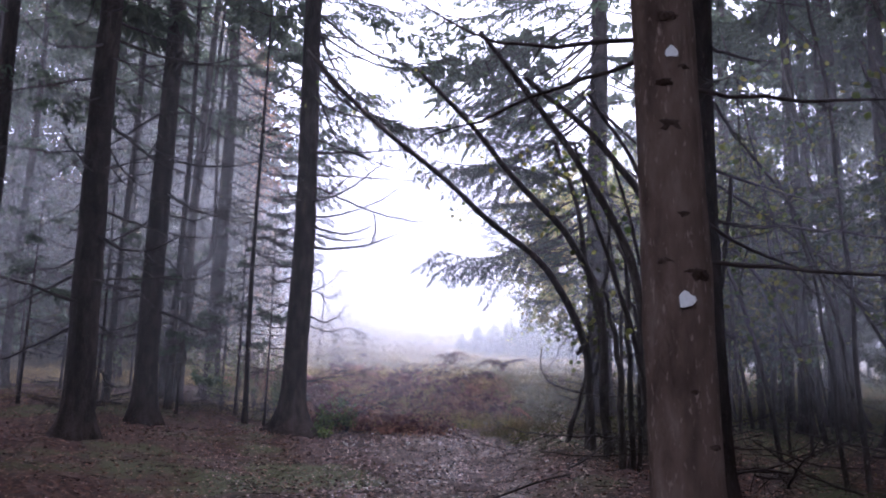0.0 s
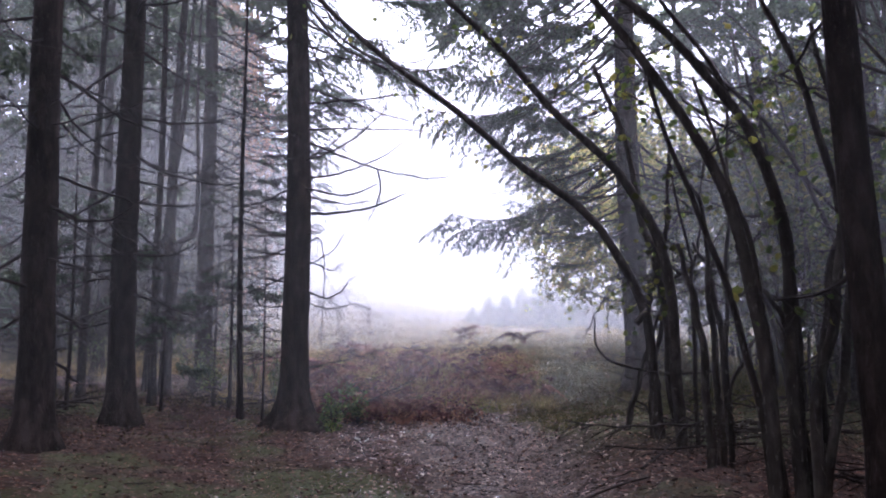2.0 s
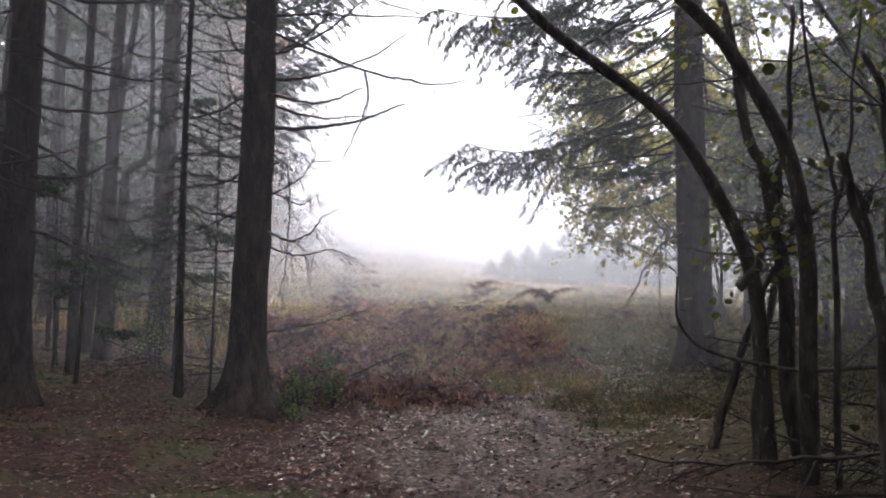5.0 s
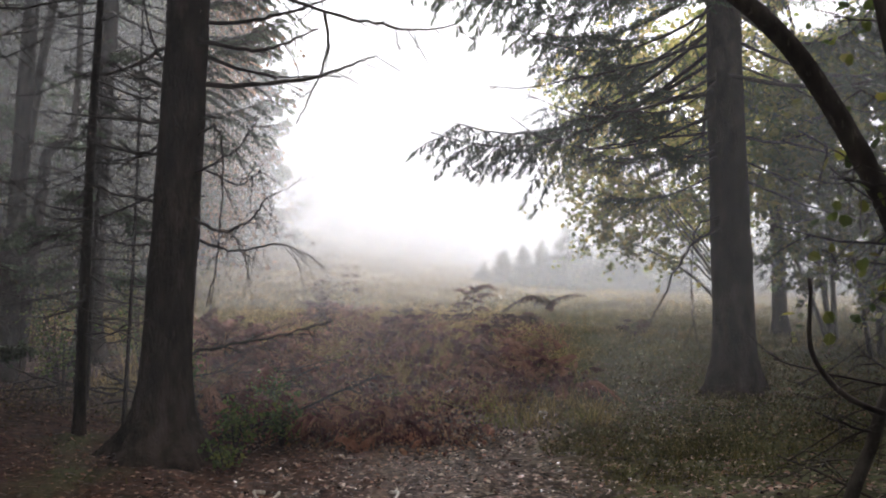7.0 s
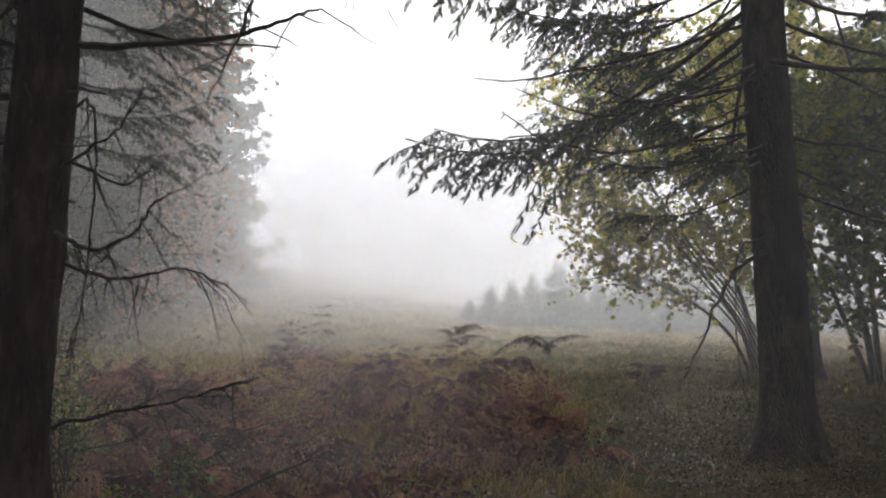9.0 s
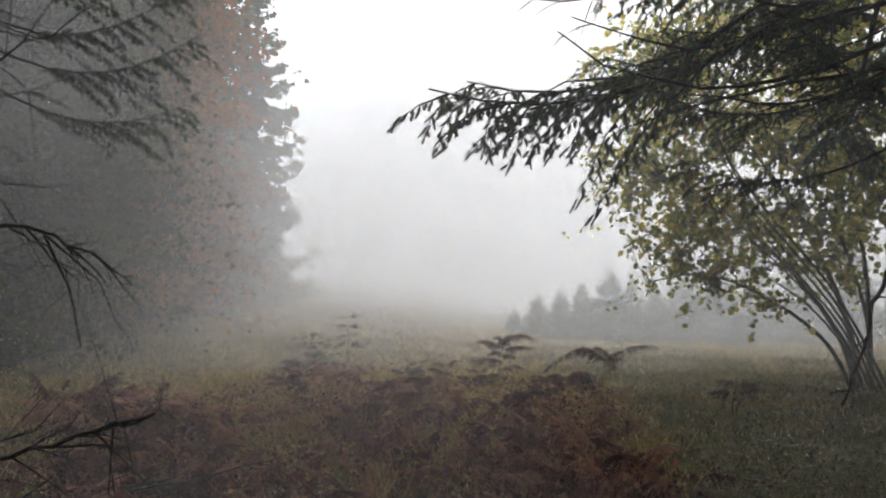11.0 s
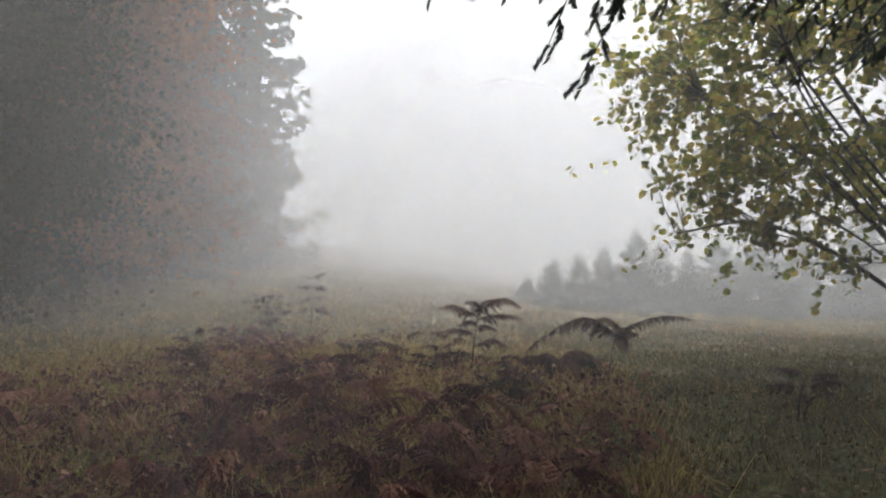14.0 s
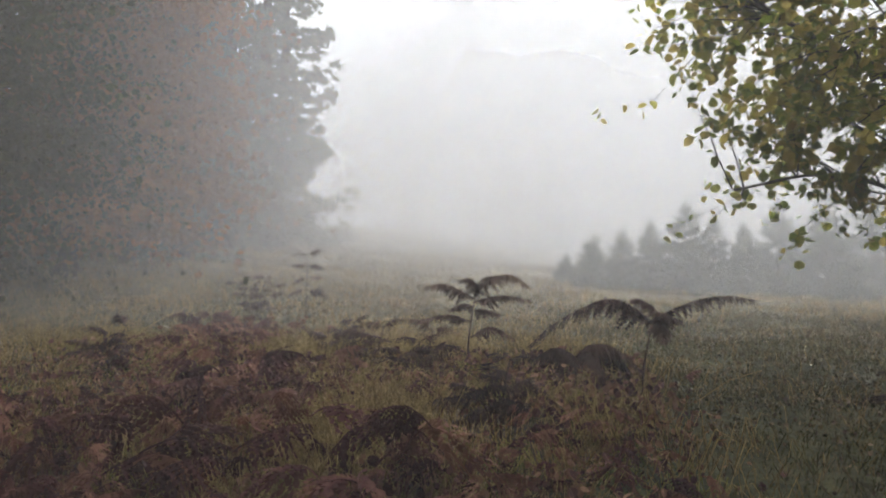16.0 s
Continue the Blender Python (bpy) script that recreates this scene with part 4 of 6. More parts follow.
spruce(7.4, 16.5, 18, 0.26, "grey spruce trunk in the dense wood", whorls(1.5, 7, 10, 0.8, 2.0), (6.0, 18, 2.6), seed=43, sides=12)

gate, gate_axis, gate_r = spruce(3.68, 20.35, 22, 0.275, "large spruce at the wood's edge with drooping boughs over the meadow",
    [(z + 0.18, *more) for z, *more in [(2.9, 0.3, 1.6, 0.016, -0.1, 8), (2.6, -0.6, 2.0, 0.018, -0.1, 9), (3.0, 3.6, 2.2, 0.02, -0.08, 9), (3.3, 2.6, 2.4, 0.02, -0.08, 9), (3.5, 3.3, 2.8, 0.022, -0.08, 10), (3.8, 2.9, 2.6, 0.022, -0.05, 10), (4.0, 3.8, 2.6, 0.022, -0.08, 9), (4.2, 0.2, 2.4, 0.02, -0.06, 9), (4.3, 2.2, 2.6, 0.02, -0.05, 9), (3.2, -0.3, 2.2, 0.02, -0.05, 8), (4.5, 3.1, 3.0, 0.022, -0.05, 10)]],
    (8.5, 22, 3.2), (0.006, 0), seed=44, flare=0.7, sides=24)
stubs(gate, gate_axis, gate_r, 16, 0.8, 6.0, 34)
crooked_branch(gate, [(3.5, 20.2, 3.75), (3.05, 19.75, 3.5), (2.72, 19.45, 3.08), (2.5, 19.2, 2.72), (2.30, 19.03, 2.43)], 0.020, 3, 40, 0.5)
crooked_branch(gate, [(3.5, 20.15, 3.9), (3.1, 19.8, 3.7), (3.02, 19.7, 3.2), (3.0, 19.65, 2.6), (3.06, 19.6, 2.15)], 0.010, 3, 41, 0.8)
g_b = np.random.default_rng(3)
for k in range(28):
    z = 3.7 + 8.8 * (k + 0.5) / 28
    az = (3.05 + g_b.normal(0, 0.6)) if k % 2 else g_b.uniform(-1.6, 4.7)
    near_bough(gate, gate_axis(0.40 + z), az, 0.20 + g_b.normal(0, 0.1), (1.36 - 0.017 * k) * g_b.uniform(0.75, 1.08) * (0.74 if math.cos(az) < -0.5 and 4.3 < z < 6.8 else 0.6 if math.cos(az) < -0.3 and z <= 4.3 else 1.0), k)
for z, az, tilt, sc, kind in [(4.35, 2.88, 0.22, 1.42, 1), (4.6, 2.70, 0.20, 1.4, 2), (4.3, 2.45, 0.10, 1.0, 3), (5.3, 2.95, 0.16, 1.0, 0), (4.9, 3.3, 0.18, 0.95, 2), (5.9, 2.7, 0.2, 1.0, 1)]:
    near_bough(gate, gate_axis(0.40 + z), az, tilt, sc, kind)

for k in range(9):
    near_bough(gate, gate_axis(0.40 + 4.4 + 5.5 * k / 9), -1.5 + g_b.normal(0, 0.75), 0.12 + g_b.normal(0, 0.08), g_b.uniform(0.8, 1.15), k + 1)
for k in range(4):
    near_bough(gate, gate_axis(0.40 + 3.9 + 3.2 * k / 4), 2.9 + g_b.normal(0, 0.5), 0.16 + g_b.normal(0, 0.07), g_b.uniform(0.7, 1.0), k + 2)
for k in range(9):
    near_bough(gate, gate_axis(0.40 + 4.6 + 2.9 * k / 9), g_b.uniform(2.6, 4.1), 0.12 + g_b.normal(0, 0.07), g_b.uniform(0.55, 0.85), k + 3)
for k in range(8):
    near_bough(gate, gate_axis(3.0 + 1.5 * k / 8), g_b.uniform(2.6, 4.0), 0.02 + g_b.normal(0, 0.06), g_b.uniform(0.5, 0.72), k)
for k in range(12):
    near_bough(gate, gate_axis(0.40 + 7.0 + 6.0 * k / 12), 3.1 + g_b.normal(0, 0.4), 0.2 + g_b.normal(0, 0.08), g_b.uniform(1.15, 1.6), k)
spruce(8.0, 24.4, 18, 0.2, "spruce with low dense boughs at the meadow's edge", whorls(1.0, 4, 8, 0.8, 1.8), (2.4, 26, 2.9), seed=47, sides=12)
spruce(6.6, 26.6, 15, 0.15, "slim spruce behind the hazel tree", whorls(1.0, 4, 6, 0.8, 1.5), (3.6, 22, 2.2), seed=48, sides=10)

# a spruce on the other side whose low boughs hang into the opening
other, other_axis, _ = spruce(-5.2, 21.6, 19, 0.19, "spruce with low living boughs at the wood's edge", whorls(1.5, 5, 12, 0.8, 2.0, az0=-0.2, spread=3.0), (6.5, 18, 2.8), seed=45, sides=14)
for k in range(24):
    z = 4.0 + 7.5 * k / 24
    near_bough(other, other_axis(z), -0.1 + g_b.normal(0, 0.45), 0.10 + g_b.normal(0, 0.08), (1.0 + 0.008 * k) * g_b.uniform(0.8, 1.08), k)


# long dead twigs that hang down in front of it
for x0, y0, z0, dx, L in [(0.9, -1.2, 3.9, 0.10, 1.7), (1.0, -1.0, 3.7, -0.06, 1.3), (0.5, -1.4, 3.4, 0.12, 1.5), (1.3, -0.9, 4.1, 0.05, 1.1), (0.2, -1.3, 3.2, -0.1, 1.2)]:
    b = Build()
    line = spline([(0.1, 0, z0 + 0.5), (x0 * 0.6, y0 * 0.6, z0 + 0.45), (x0, y0, z0), (x0 + dx, y0 - 0.05, z0 - 0.5 * L), (x0 + 0.3 * dx, y0, z0 - L)], 6)
    tube(b, line, np.linspace(0.014, 0.003, len(line)), 5)
    for k in range(9):
        p = line[int(8 + 16 * k / 9)]
        w = np.array([rng.normal(0, 0.2), rng.normal(0, 0.1), rng.uniform(-0.3, 0.0)])
        tube(b, [p, p + w * 0.5 + [0, 0, 0.02], p + w], [0.004, 0.003, 0.001], 3)
    put("dead_branch", b.mesh("dead_branch", M_TWIG), other)


# living boughs high on the big spruce, and the far-reaching ones of the gate spruce
for k in range(16):
    near_bough(big, big_axis(6.58 + 4.2 * k / 16), g_b.normal(0.1, 0.6), 0.15 + g_b.normal(0, 0.1), g_b.uniform(0.75, 1.1), k)
for k in range(5):
    near_bough(gate, gate_axis(7.2 + 3.2 * k / 5), 3.0 + g_b.normal(0, 0.3), 0.26 + g_b.normal(0, 0.06), g_b.uniform(1.3, 1.6), k + 1)

# ---- hazel coppice ----
def coppice(x, y, stems, label, leaf_count=0, leaf_mat=None, spread=0.25, leaf_from=0.5, twigs=5, name="hazel_shrub"):
    """A many-stemmed shrub: each stem is an arching limb through its own points."""
    ob = thing(name, x, y, label, "shrub", "shrubs beside the path")
    base = np.array([x, y, G(x, y)])
    P = []
    for ctrl, r in stems:
        b = Build()
        line = spline(np.array(ctrl, float) - base, 7)
        s = np.linspace(0, 1, len(line))
        line = line + np.stack([0.012 * np.sin(s * 23 + r * 900), 0.012 * np.sin(s * 19 + r * 500), 0 * s], 1)
        tube(b, line, 1.3 * r * (1 - 0.6 * s) + 0.003, 8, rough=0.03)
        put("stem", b.mesh("stem", M_HAZEL), ob)
        for _ in range(twigs if r > 0.012 else 0):
            tw = Build()
            f = rng.uniform(0.35, 0.98)
            p = line[int(f * (len(line) - 1))]
            pts, ends = limb(tw, p, rng.uniform(0, 6.28), rng.uniform(0.1, 0.9), rng.uniform(0.25, 0.75), 0.006, twigs=4, twig_len=0.3, fine=2)
            if f > leaf_from:
                P.append(ends)
            put("twig", tw.mesh("twig", M_TWIG), ob)
    if leaf_count and P:
        E = np.concatenate(P)
        E = E[rng.integers(0, len(E), leaf_count)] + rng.normal(0, 0.06, (leaf_count, 3))
        b = Build()
        leaves(b, E, unit(rng.standard_normal((leaf_count, 3)) + [0, 0, 1.5]), rng.uniform(0.05, 0.085, leaf_count))
        put("foliage", b.mesh("foliage", leaf_mat, False), ob)
    return ob


bz = G(2.2, 12.5) - 0.1
coppice(2.25, 12.4, [
    ([(2.18, 12.5, bz), (2.13, 12.5, 1.9), (2.05, 12.5, 2.6), (1.79, 12.5, 3.2), (1.40, 12.5, 3.72), (0.74, 12.5, 4.25), (0.15, 12.5, 4.78), (-0.62, 12.5, 5.4), (-1.35, 12.6, 6.1), (-2.0, 12.7, 6.8)], 0.046),
    ([(2.32, 12.2, bz), (2.24, 11.9, 1.7), (2.18, 11.75, 2.5), (2.05, 11.7, 3.3), (1.72, 11.7, 3.9), (1.29, 11.7, 4.36), (0.86, 11.7, 4.85), (0.4, 11.7, 5.4), (-0.3, 11.8, 6.2)], 0.050),
    ([(2.10, 12.6, bz), (2.2, 12.7, 2.0), (2.45, 12.8, 2.75)], 0.034),
    ([(1.88, 13.0, 1.16), (2.03, 12.9, 1.7), (2.2, 12.75, 2.3), (2.4, 12.7, 2.75)], 0.028),
    ([(2.44, 12.6, bz), (2.36, 12.6, 1.66), (2.34, 12.6, 2.38), (2.28, 12.6, 2.99), (2.2, 12.6, 3.3), (2.14, 12.7, 3.63), (2.0, 12.8, 4.6), (1.7, 12.9, 5.6)], 0.050),
    ([(2.28, 12.6, 2.95), (2.34, 12.6, 3.3), (2.41, 12.6, 3.6), (2.5, 12.7, 4.6)], 0.026),
    ([(1.93, 12.35, 2.40), (2.06, 12.35, 2.54), (2.13, 12.45, 2.71), (2.16, 12.6, 2.95)], 0.028),
    ([(2.28, 12.4, 2.74), (2.37, 12.35, 2.88), (2.45, 12.2, 2.93)], 0.024),
    ([(2.77, 12.0, 1.86), (2.55, 12.0, 1.85), (2.23, 12.0, 1.83), (1.84, 12.0, 1.89), (1.53, 12.0, 2.0), (1.43, 12.0, 2.15), (1.40, 12.0, 2.45)], 0.011),
], "dark arching hazel stems leaning over the path", 350, M_BRIGHT, leaf_from=0.55, twigs=10)
bz = G(2.3, 10.85) - 0.1
coppice(2.3, 10.85, [
    ([(2.36, 10.9, bz), (2.35, 10.9, 1.95), (2.32, 10.9, 2.62), (2.33, 10.9, 3.26), (2.22, 10.9, 3.65)], 0.028),
    ([(2.22, 10.8, bz), (2.21, 10.8, 1.95), (2.14, 10.8, 2.55), (2.02, 10.8, 3.04)], 0.034),
    ([(2.45, 10.95, bz), (2.5, 11.0, 2.3), (2.6, 11.0, 3.4), (2.65, 11.0, 4.6)], 0.020),
    ([(2.3, 11.0, bz), (2.55, 11.1, 1.7), (2.95, 11.2, 2.3)], 0.020),
    ([(2.45, 12.0, bz), (2.46, 12.0, 2.18), (2.49, 12.0, 2.93), (2.51, 12.0, 3.03), (2.41, 12.0, 3.4), (2.3, 12.0, 4.4)], 0.017),
    ([(2.5, 12.0, 3.0), (2.55, 12.0, 3.12), (2.6, 12.0, 3.4), (2.7, 12.0, 4.3)], 0.012),
    ([(2.80, 11.99, bz), (2.76, 11.99, 2.18), (2.69, 11.99, 2.73), (2.66, 11.99, 2.93), (2.52, 11.99, 3.24)], 0.030),
    ([(2.66, 11.99, 2.90), (2.70, 11.99, 2.97), (2.72, 11.95, 3.04)], 0.022),
], "broken dark hazel stubs beside the path", 60, M_GREEN, twigs=3)
bz = G(2.35, 9.2) - 0.1
coppice(2.35, 9.2, [
    ([(2.24, 9.2, bz), (2.22, 9.2, 1.6), (2.16, 9.2, 2.35), (2.03, 9.2, 3.0), (1.83, 9.2, 3.58), (1.40, 9.2, 4.25), (0.98, 9.2, 4.88), (0.4, 9.2, 5.6)], 0.046),
    ([(2.40, 9.2, bz), (2.42, 9.2, 2.03), (2.42, 9.2, 2.97), (2.20, 9.2, 3.68), (1.86, 9.2, 4.2), (1.40, 9.2, 4.68), (0.9, 9.2, 5.1)], 0.044),
    ([(2.5, 9.4, bz), (2.58, 9.5, 2.2), (2.52, 9.6, 3.3), (2.2, 9.8, 4.3), (1.7, 9.9, 5.2)], 0.030),
    ([(2.3, 9.4, bz), (2.2, 9.5, 1.8), (2.02, 9.6, 2.7), (1.75, 9.7, 3.6), (1.5, 9.8, 4.6)], 0.026),
    ([(2.5, 9.1, bz), (2.75, 9.0, 2.0), (2.8, 8.9, 3.2), (2.6, 8.8, 4.4)], 0.030),
    ([(2.62, 9.3, bz), (2.72, 9.4, 1.8), (2.9, 9.5, 2.6), (3.1, 9.6, 3.2), (3.2, 9.6, 4.2)], 0.034),
    ([(2.44, 9.0, bz), (2.52, 9.0, 1.7), (2.66, 8.9, 2.3), (2.72, 8.9, 3.0), (2.55, 8.9, 3.9), (2.2, 8.9, 4.8)], 0.036),
    ([(2.34, 9.35, bz), (2.32, 9.4, 1.7), (2.30, 9.5, 2.6), (2.15, 9.6, 3.4), (1.95, 9.7, 4.3)], 0.022),
    ([(2.56, 9.35, bz), (2.45, 9.3, 1.7), (2.36, 9.2, 2.2), (2.22, 9.2, 2.42)], 0.026),
], "dark leaning hazel stems arching across the path", 220, M_BRIGHT, twigs=7)
for k, (x, y) in enumerate([(4.4, 9.4), (4.6, 11.7), (4.2, 13.6), (4.8, 14.6), (4.6, 7.6), (5.4, 10.0), (5.8, 13.0), (5.6, 17.6), (6.6, 15.2), (7.4, 11.6), (7.0, 19.0), (8.2, 14.0)]):
    g0 = G(x, y) - 0.1
    st = []
    for j in range(3):
        a, d = rng.uniform(1.6, 5.0), rng.uniform(0.3, 1.5)
        dx, dy = math.cos(a) * d, math.sin(a) * d * 0.7
        h = rng.uniform(3.5, 6.5)
        x0, y0 = x + rng.normal(0, 0.15), y + rng.normal(0, 0.15)
        st.append(([(x0, y0, g0), (x0 + 0.25 * dx, y0 + 0.2 * dy, g0 + 0.35 * h), (x0 + 0.8 * dx, y0 + 0.7 * dy, g0 + 0.7 * h), (x0 + 1.9 * dx, y0 + 1.5 * dy, g0 + h)], rng.uniform(0.014, 0.032)))
    coppice(x, y, st, "thicket of thin dark hazel stems with a few green leaves", 260, M_BRIGHT, leaf_from=0.4, twigs=8)


# ---- the yellowing tree at the meadow's edge ----
def leafy_tree(x, y, stems, centre, size, count, label, leaf_mat, leaf=0.075, name="hazel_tree", twig_count=120, thin=0.0):
    """Arching stems that carry a broad, ragged canopy of single leaves on fine twigs."""
    ob = thing(name, x, y, label, "tree", "leafy trees at the meadow")
    base = np.array([x, y, G(x, y)])
    lines = []
    for ctrl, r in stems:
        b = Build()
        line = spline(np.array(ctrl, float) - base, 8)
        tube(b, line, r * (1 - 0.75 * np.linspace(0, 1, len(line))) + 0.003, 7)
        put("stem", b.mesh("stem", M_HAZEL), ob)
        lines.append(line)
    allp = np.concatenate([l[len(l) // 3:] for l in lines])
    c, s = np.array(centre) - base, np.array(size)
    tw, E = Build(), []
    for _ in range(twig_count):
        d = unit(rng.standard_normal(3))
        target = c + s * d * rng.uniform(0.35, 1.0) ** 0.6
        start = allp[np.argmin(np.linalg.norm(allp - target - [0.4, 0, 0], axis=1) + rng.uniform(0, 0.7, len(allp)))]
        way = target - start
        L = np.linalg.norm(way)
        n = 7
        f = np.linspace(0, 1, n)[:, None]
        pts = start + way * f + np.array([0, 0, 0.18 * L]) * np.sin(f * np.pi) * rng.uniform(0.2, 1) + np.cumsum(rng.normal(0, 0.012 * L, (n, 3)), 0)
        tube(tw, pts, 0.011 * (1 - 0.85 * f[:, 0]) + 0.0012, 3)
        E.append(pts[3:])
        for _ in range(4):
            p = pts[rng.integers(2, n)]
            q = p + rng.normal(0, 0.22, 3) + unit(way) * 0.2 + [0, 0, -0.06]
            tube(tw, [p, (p + q) / 2 + [0, 0, 0.02], q], [0.004, 0.003, 0.001], 3)
            E.append(np.linspace(p, q, 5)[1:])
    put("twigs", tw.mesh("twigs", M_TWIG), ob)
    E = np.concatenate(E)
    E = E[rng.integers(0, len(E), count)] + rng.normal(0, 0.045, (count, 3))
    b = Build()
    leaves(b, E, unit(rng.standard_normal((count, 3)) * 0.8 + [0, 0, 1.2]), leaf * rng.uniform(0.6, 1.25, count), droop=0.4)
    put("foliage", b.mesh("foliage", leaf_mat, False), ob)
    return ob


tz = G(6.3, 28.6) - 0.1
leafy_tree(6.3, 28.6, [
    ([(6.3, 28.6, tz), (6.0, 28.6, 3.6), (5.2, 28.5, 4.7), (4.2, 28.4, 5.6), (3.2, 28.4, 6.2)], 0.05),
    ([(6.35, 28.7, tz), (6.2, 28.8, 4.0), (5.6, 28.9, 5.6), (4.8, 29.0, 7.0), (4.0, 29.0, 8.0)], 0.055),
    ([(6.2, 28.5, tz), (5.7, 28.3, 3.4), (4.8, 28.2, 4.1), (3.8, 28.2, 4.5), (2.9, 28.4, 4.4)], 0.038),
    ([(6.45, 28.6, tz), (6.5, 28.5, 4.2), (6.3, 28.3, 6.2), (6.0, 28.2, 8.2)], 0.055),
    ([(6.4, 28.4, tz), (6.2, 27.9, 3.8), (5.6, 27.4, 5.2), (4.8, 27.0, 6.2)], 0.042),
    *[([(6.3 + 0.06 * k, 28.6 - 0.1 * k, tz), (6.0 - 0.1 * k, 28.3 - 0.2 * k, 3.3 + 0.16 * k), (5.2 - 0.25 * k, 28.0 - 0.2 * k, 4.1 + 0.4 * k), (4.0 - 0.1 * k, 27.8 - 0.15 * k, 4.8 + 0.65 * k)], 0.024) for k in range(6)],
], (4.62, 28.5, 6.85), (2.8, 2.1, 3.2), 14500, "broad hazel tree with yellowing leaves leaning over the meadow", M_YELLOW, 0.108, twig_count=420)


for x, y, c, s_, n in [(6.6, 22.4, (5.9, 22.0, 5.0), (1.7, 1.6, 2.4), 4200), (6.9, 18.6, (6.1, 18.2, 4.4), (1.6, 1.6, 2.3), 3600), (9.5, 25.0, (8.4, 24.6, 5.6), (2.6, 2.2, 3.0), 4600), (5.6, 15.6, (5.2, 15.4, 4.6), (1.2, 1.3, 2.0), 2200), (8.6, 14.0, (7.8, 13.8, 4.4), (1.8, 2.0, 2.4), 3000)]:
    z0 = G(x, y) - 0.1
    leafy_tree(x, y, [([(x, y, z0), (x - 0.1, y, z0 + 2.2), (c[0], c[1], c[2] - 0.5), (c[0] - 0.8, c[1] - 0.3, c[2] + 2.0)], 0.06), ([(x + 0.15, y, z0), (x + 0.3, y, z0 + 2.5), (x + 0.2, y - 0.2, c[2]), (x, y, c[2] + 2.5)], 0.05), ([(x - 0.15, y, z0), (x - 0.7, y - 0.4, z0 + 2.0), (c[0] - 1.2, c[1] - 0.5, c[2] - 1.0)], 0.04)], c, s_, int(2.2 * n), "leafy green understorey tree at the wood's edge", M_BRIGHT, 0.10, twig_count=110)


tz = G(7.2, 25.6) - 0.1
leafy_tree(7.2, 25.6, [([(7.2, 25.6, tz), (6.8, 25.5, 4.6), (6.0, 25.3, 6.4), (5.0, 25.2, 7.8)], 0.06), ([(7.3, 25.7, tz), (7.2, 25.7, 5.0), (6.8, 25.6, 7.5), (6.4, 25.5, 9.5)], 0.055), ([(7.1, 25.5, tz), (6.3, 25.3, 4.2), (5.4, 25.2, 5.6), (4.6, 25.2, 6.4)], 0.045)], (5.7, 25.3, 7.0), (1.9, 1.4, 2.5), 8500, "hazel tree with green and yellow leaves behind the spruce", M_YELLOW, 0.095, twig_count=220)


# ---- far edge of the meadow ----
def beech(x, y, h, w, label, mat, seed):
    """A round-crowned tree clothed to the ground in autumn leaves, in clumps with gaps."""
    g = np.random.default_rng(seed)
    ob = thing("beech_tree", x, y, label, "tree", "trees along the meadow's edge")
    me, axis, _ = trunk_mesh(h * 0.9, 0.22, sides=10, seed=seed)
    put("trunk", me, ob)
    b, lim = Build(), Build()
    for k in range(96):
        f = g.uniform(0.03, 1.0)
        z = h * f
        rad = w * (0.55 + 0.5 * math.sin(math.pi * min(1, 0.18 + 0.8 * f))) * (1.05 - 0.55 * f) * (g.uniform(0.55, 1.05) if k < 60 else g.uniform(0.15, 0.5))
        a = g.uniform(0, 6.28)
        c = axis(min(z, h * 0.88)) * [1, 1, 0] + np.array([math.cos(a) * rad, math.sin(a) * rad, z])
        if k % 2 == 0:
            s0 = axis(max(0.6, z - rad * 0.5))
            tube(lim, [s0, (s0 + c) / 2 + [0, 0, 0.2], c], [0.04, 0.02, 0.006], 4)
        m = 330 if y < 37 else 220
        p = c + g.normal(0, 1, (m, 3)) * [1.0, 1.0, 0.15]
        p[:, 2] -= 0.10 * ((p[:, 0] - c[0]) ** 2 + (p[:, 1] - c[1]) ** 2)
        leaves(b, p, unit(g.standard_normal((m, 3)) + [0, 0, 1]), (0.12 if y < 37 else 0.18) * (1.0 if k < 60 or y < 37 else 1.4) * g.uniform(0.6, 1.3, m))
    put("limbs", lim.mesh("limbs", M_BARK), ob)
    put("foliage", b.mesh("foliage", mat, False), ob)


def full_spruce(x, y, h, reach, label, seed, tiers=140, name="spruce_tree", group="trees along the meadow's edge"):
    """A free-grown spruce, boughs to the ground."""
    ob = thing(name, x, y, label, "tree", group)
    me, axis, _ = trunk_mesh(h, 0.02 + 0.013 * h, sides=9, seed=seed, rings=20)
    put("trunk", me, ob)
    put("crown", crown_mesh(axis, 0.02 * h, h * 0.985, tiers, reach, droop=0.22, thick=h > 8 or y < 60), ob)


for k, (x, y, h, w, m) in enumerate([(-9.6, 32.0, 13, 2.6, M_GREEN), (-10.6, 36.0, 15, 2.8, M_GREEN), (-10.8, 40.5, 15, 2.9, M_BEECH), (-11.6, 45.0, 17, 3.0, M_BEECH), (-13.5, 34.0, 15, 3.0, M_GREEN), (-14.5, 40.0, 18, 3.4, M_BEECH), (-14.4, 49.5, 15, 2.8, M_BEECH), (-17.0, 36.0, 17, 3.4, M_GREEN), (-16.0, 46.0, 19, 3.4, M_BEECH)]):
    beech(x, y, h, w, "broad tree in fading green and orange leaf" if m is M_BEECH else "broad tree still mostly green in leaf", m, 400 + k)
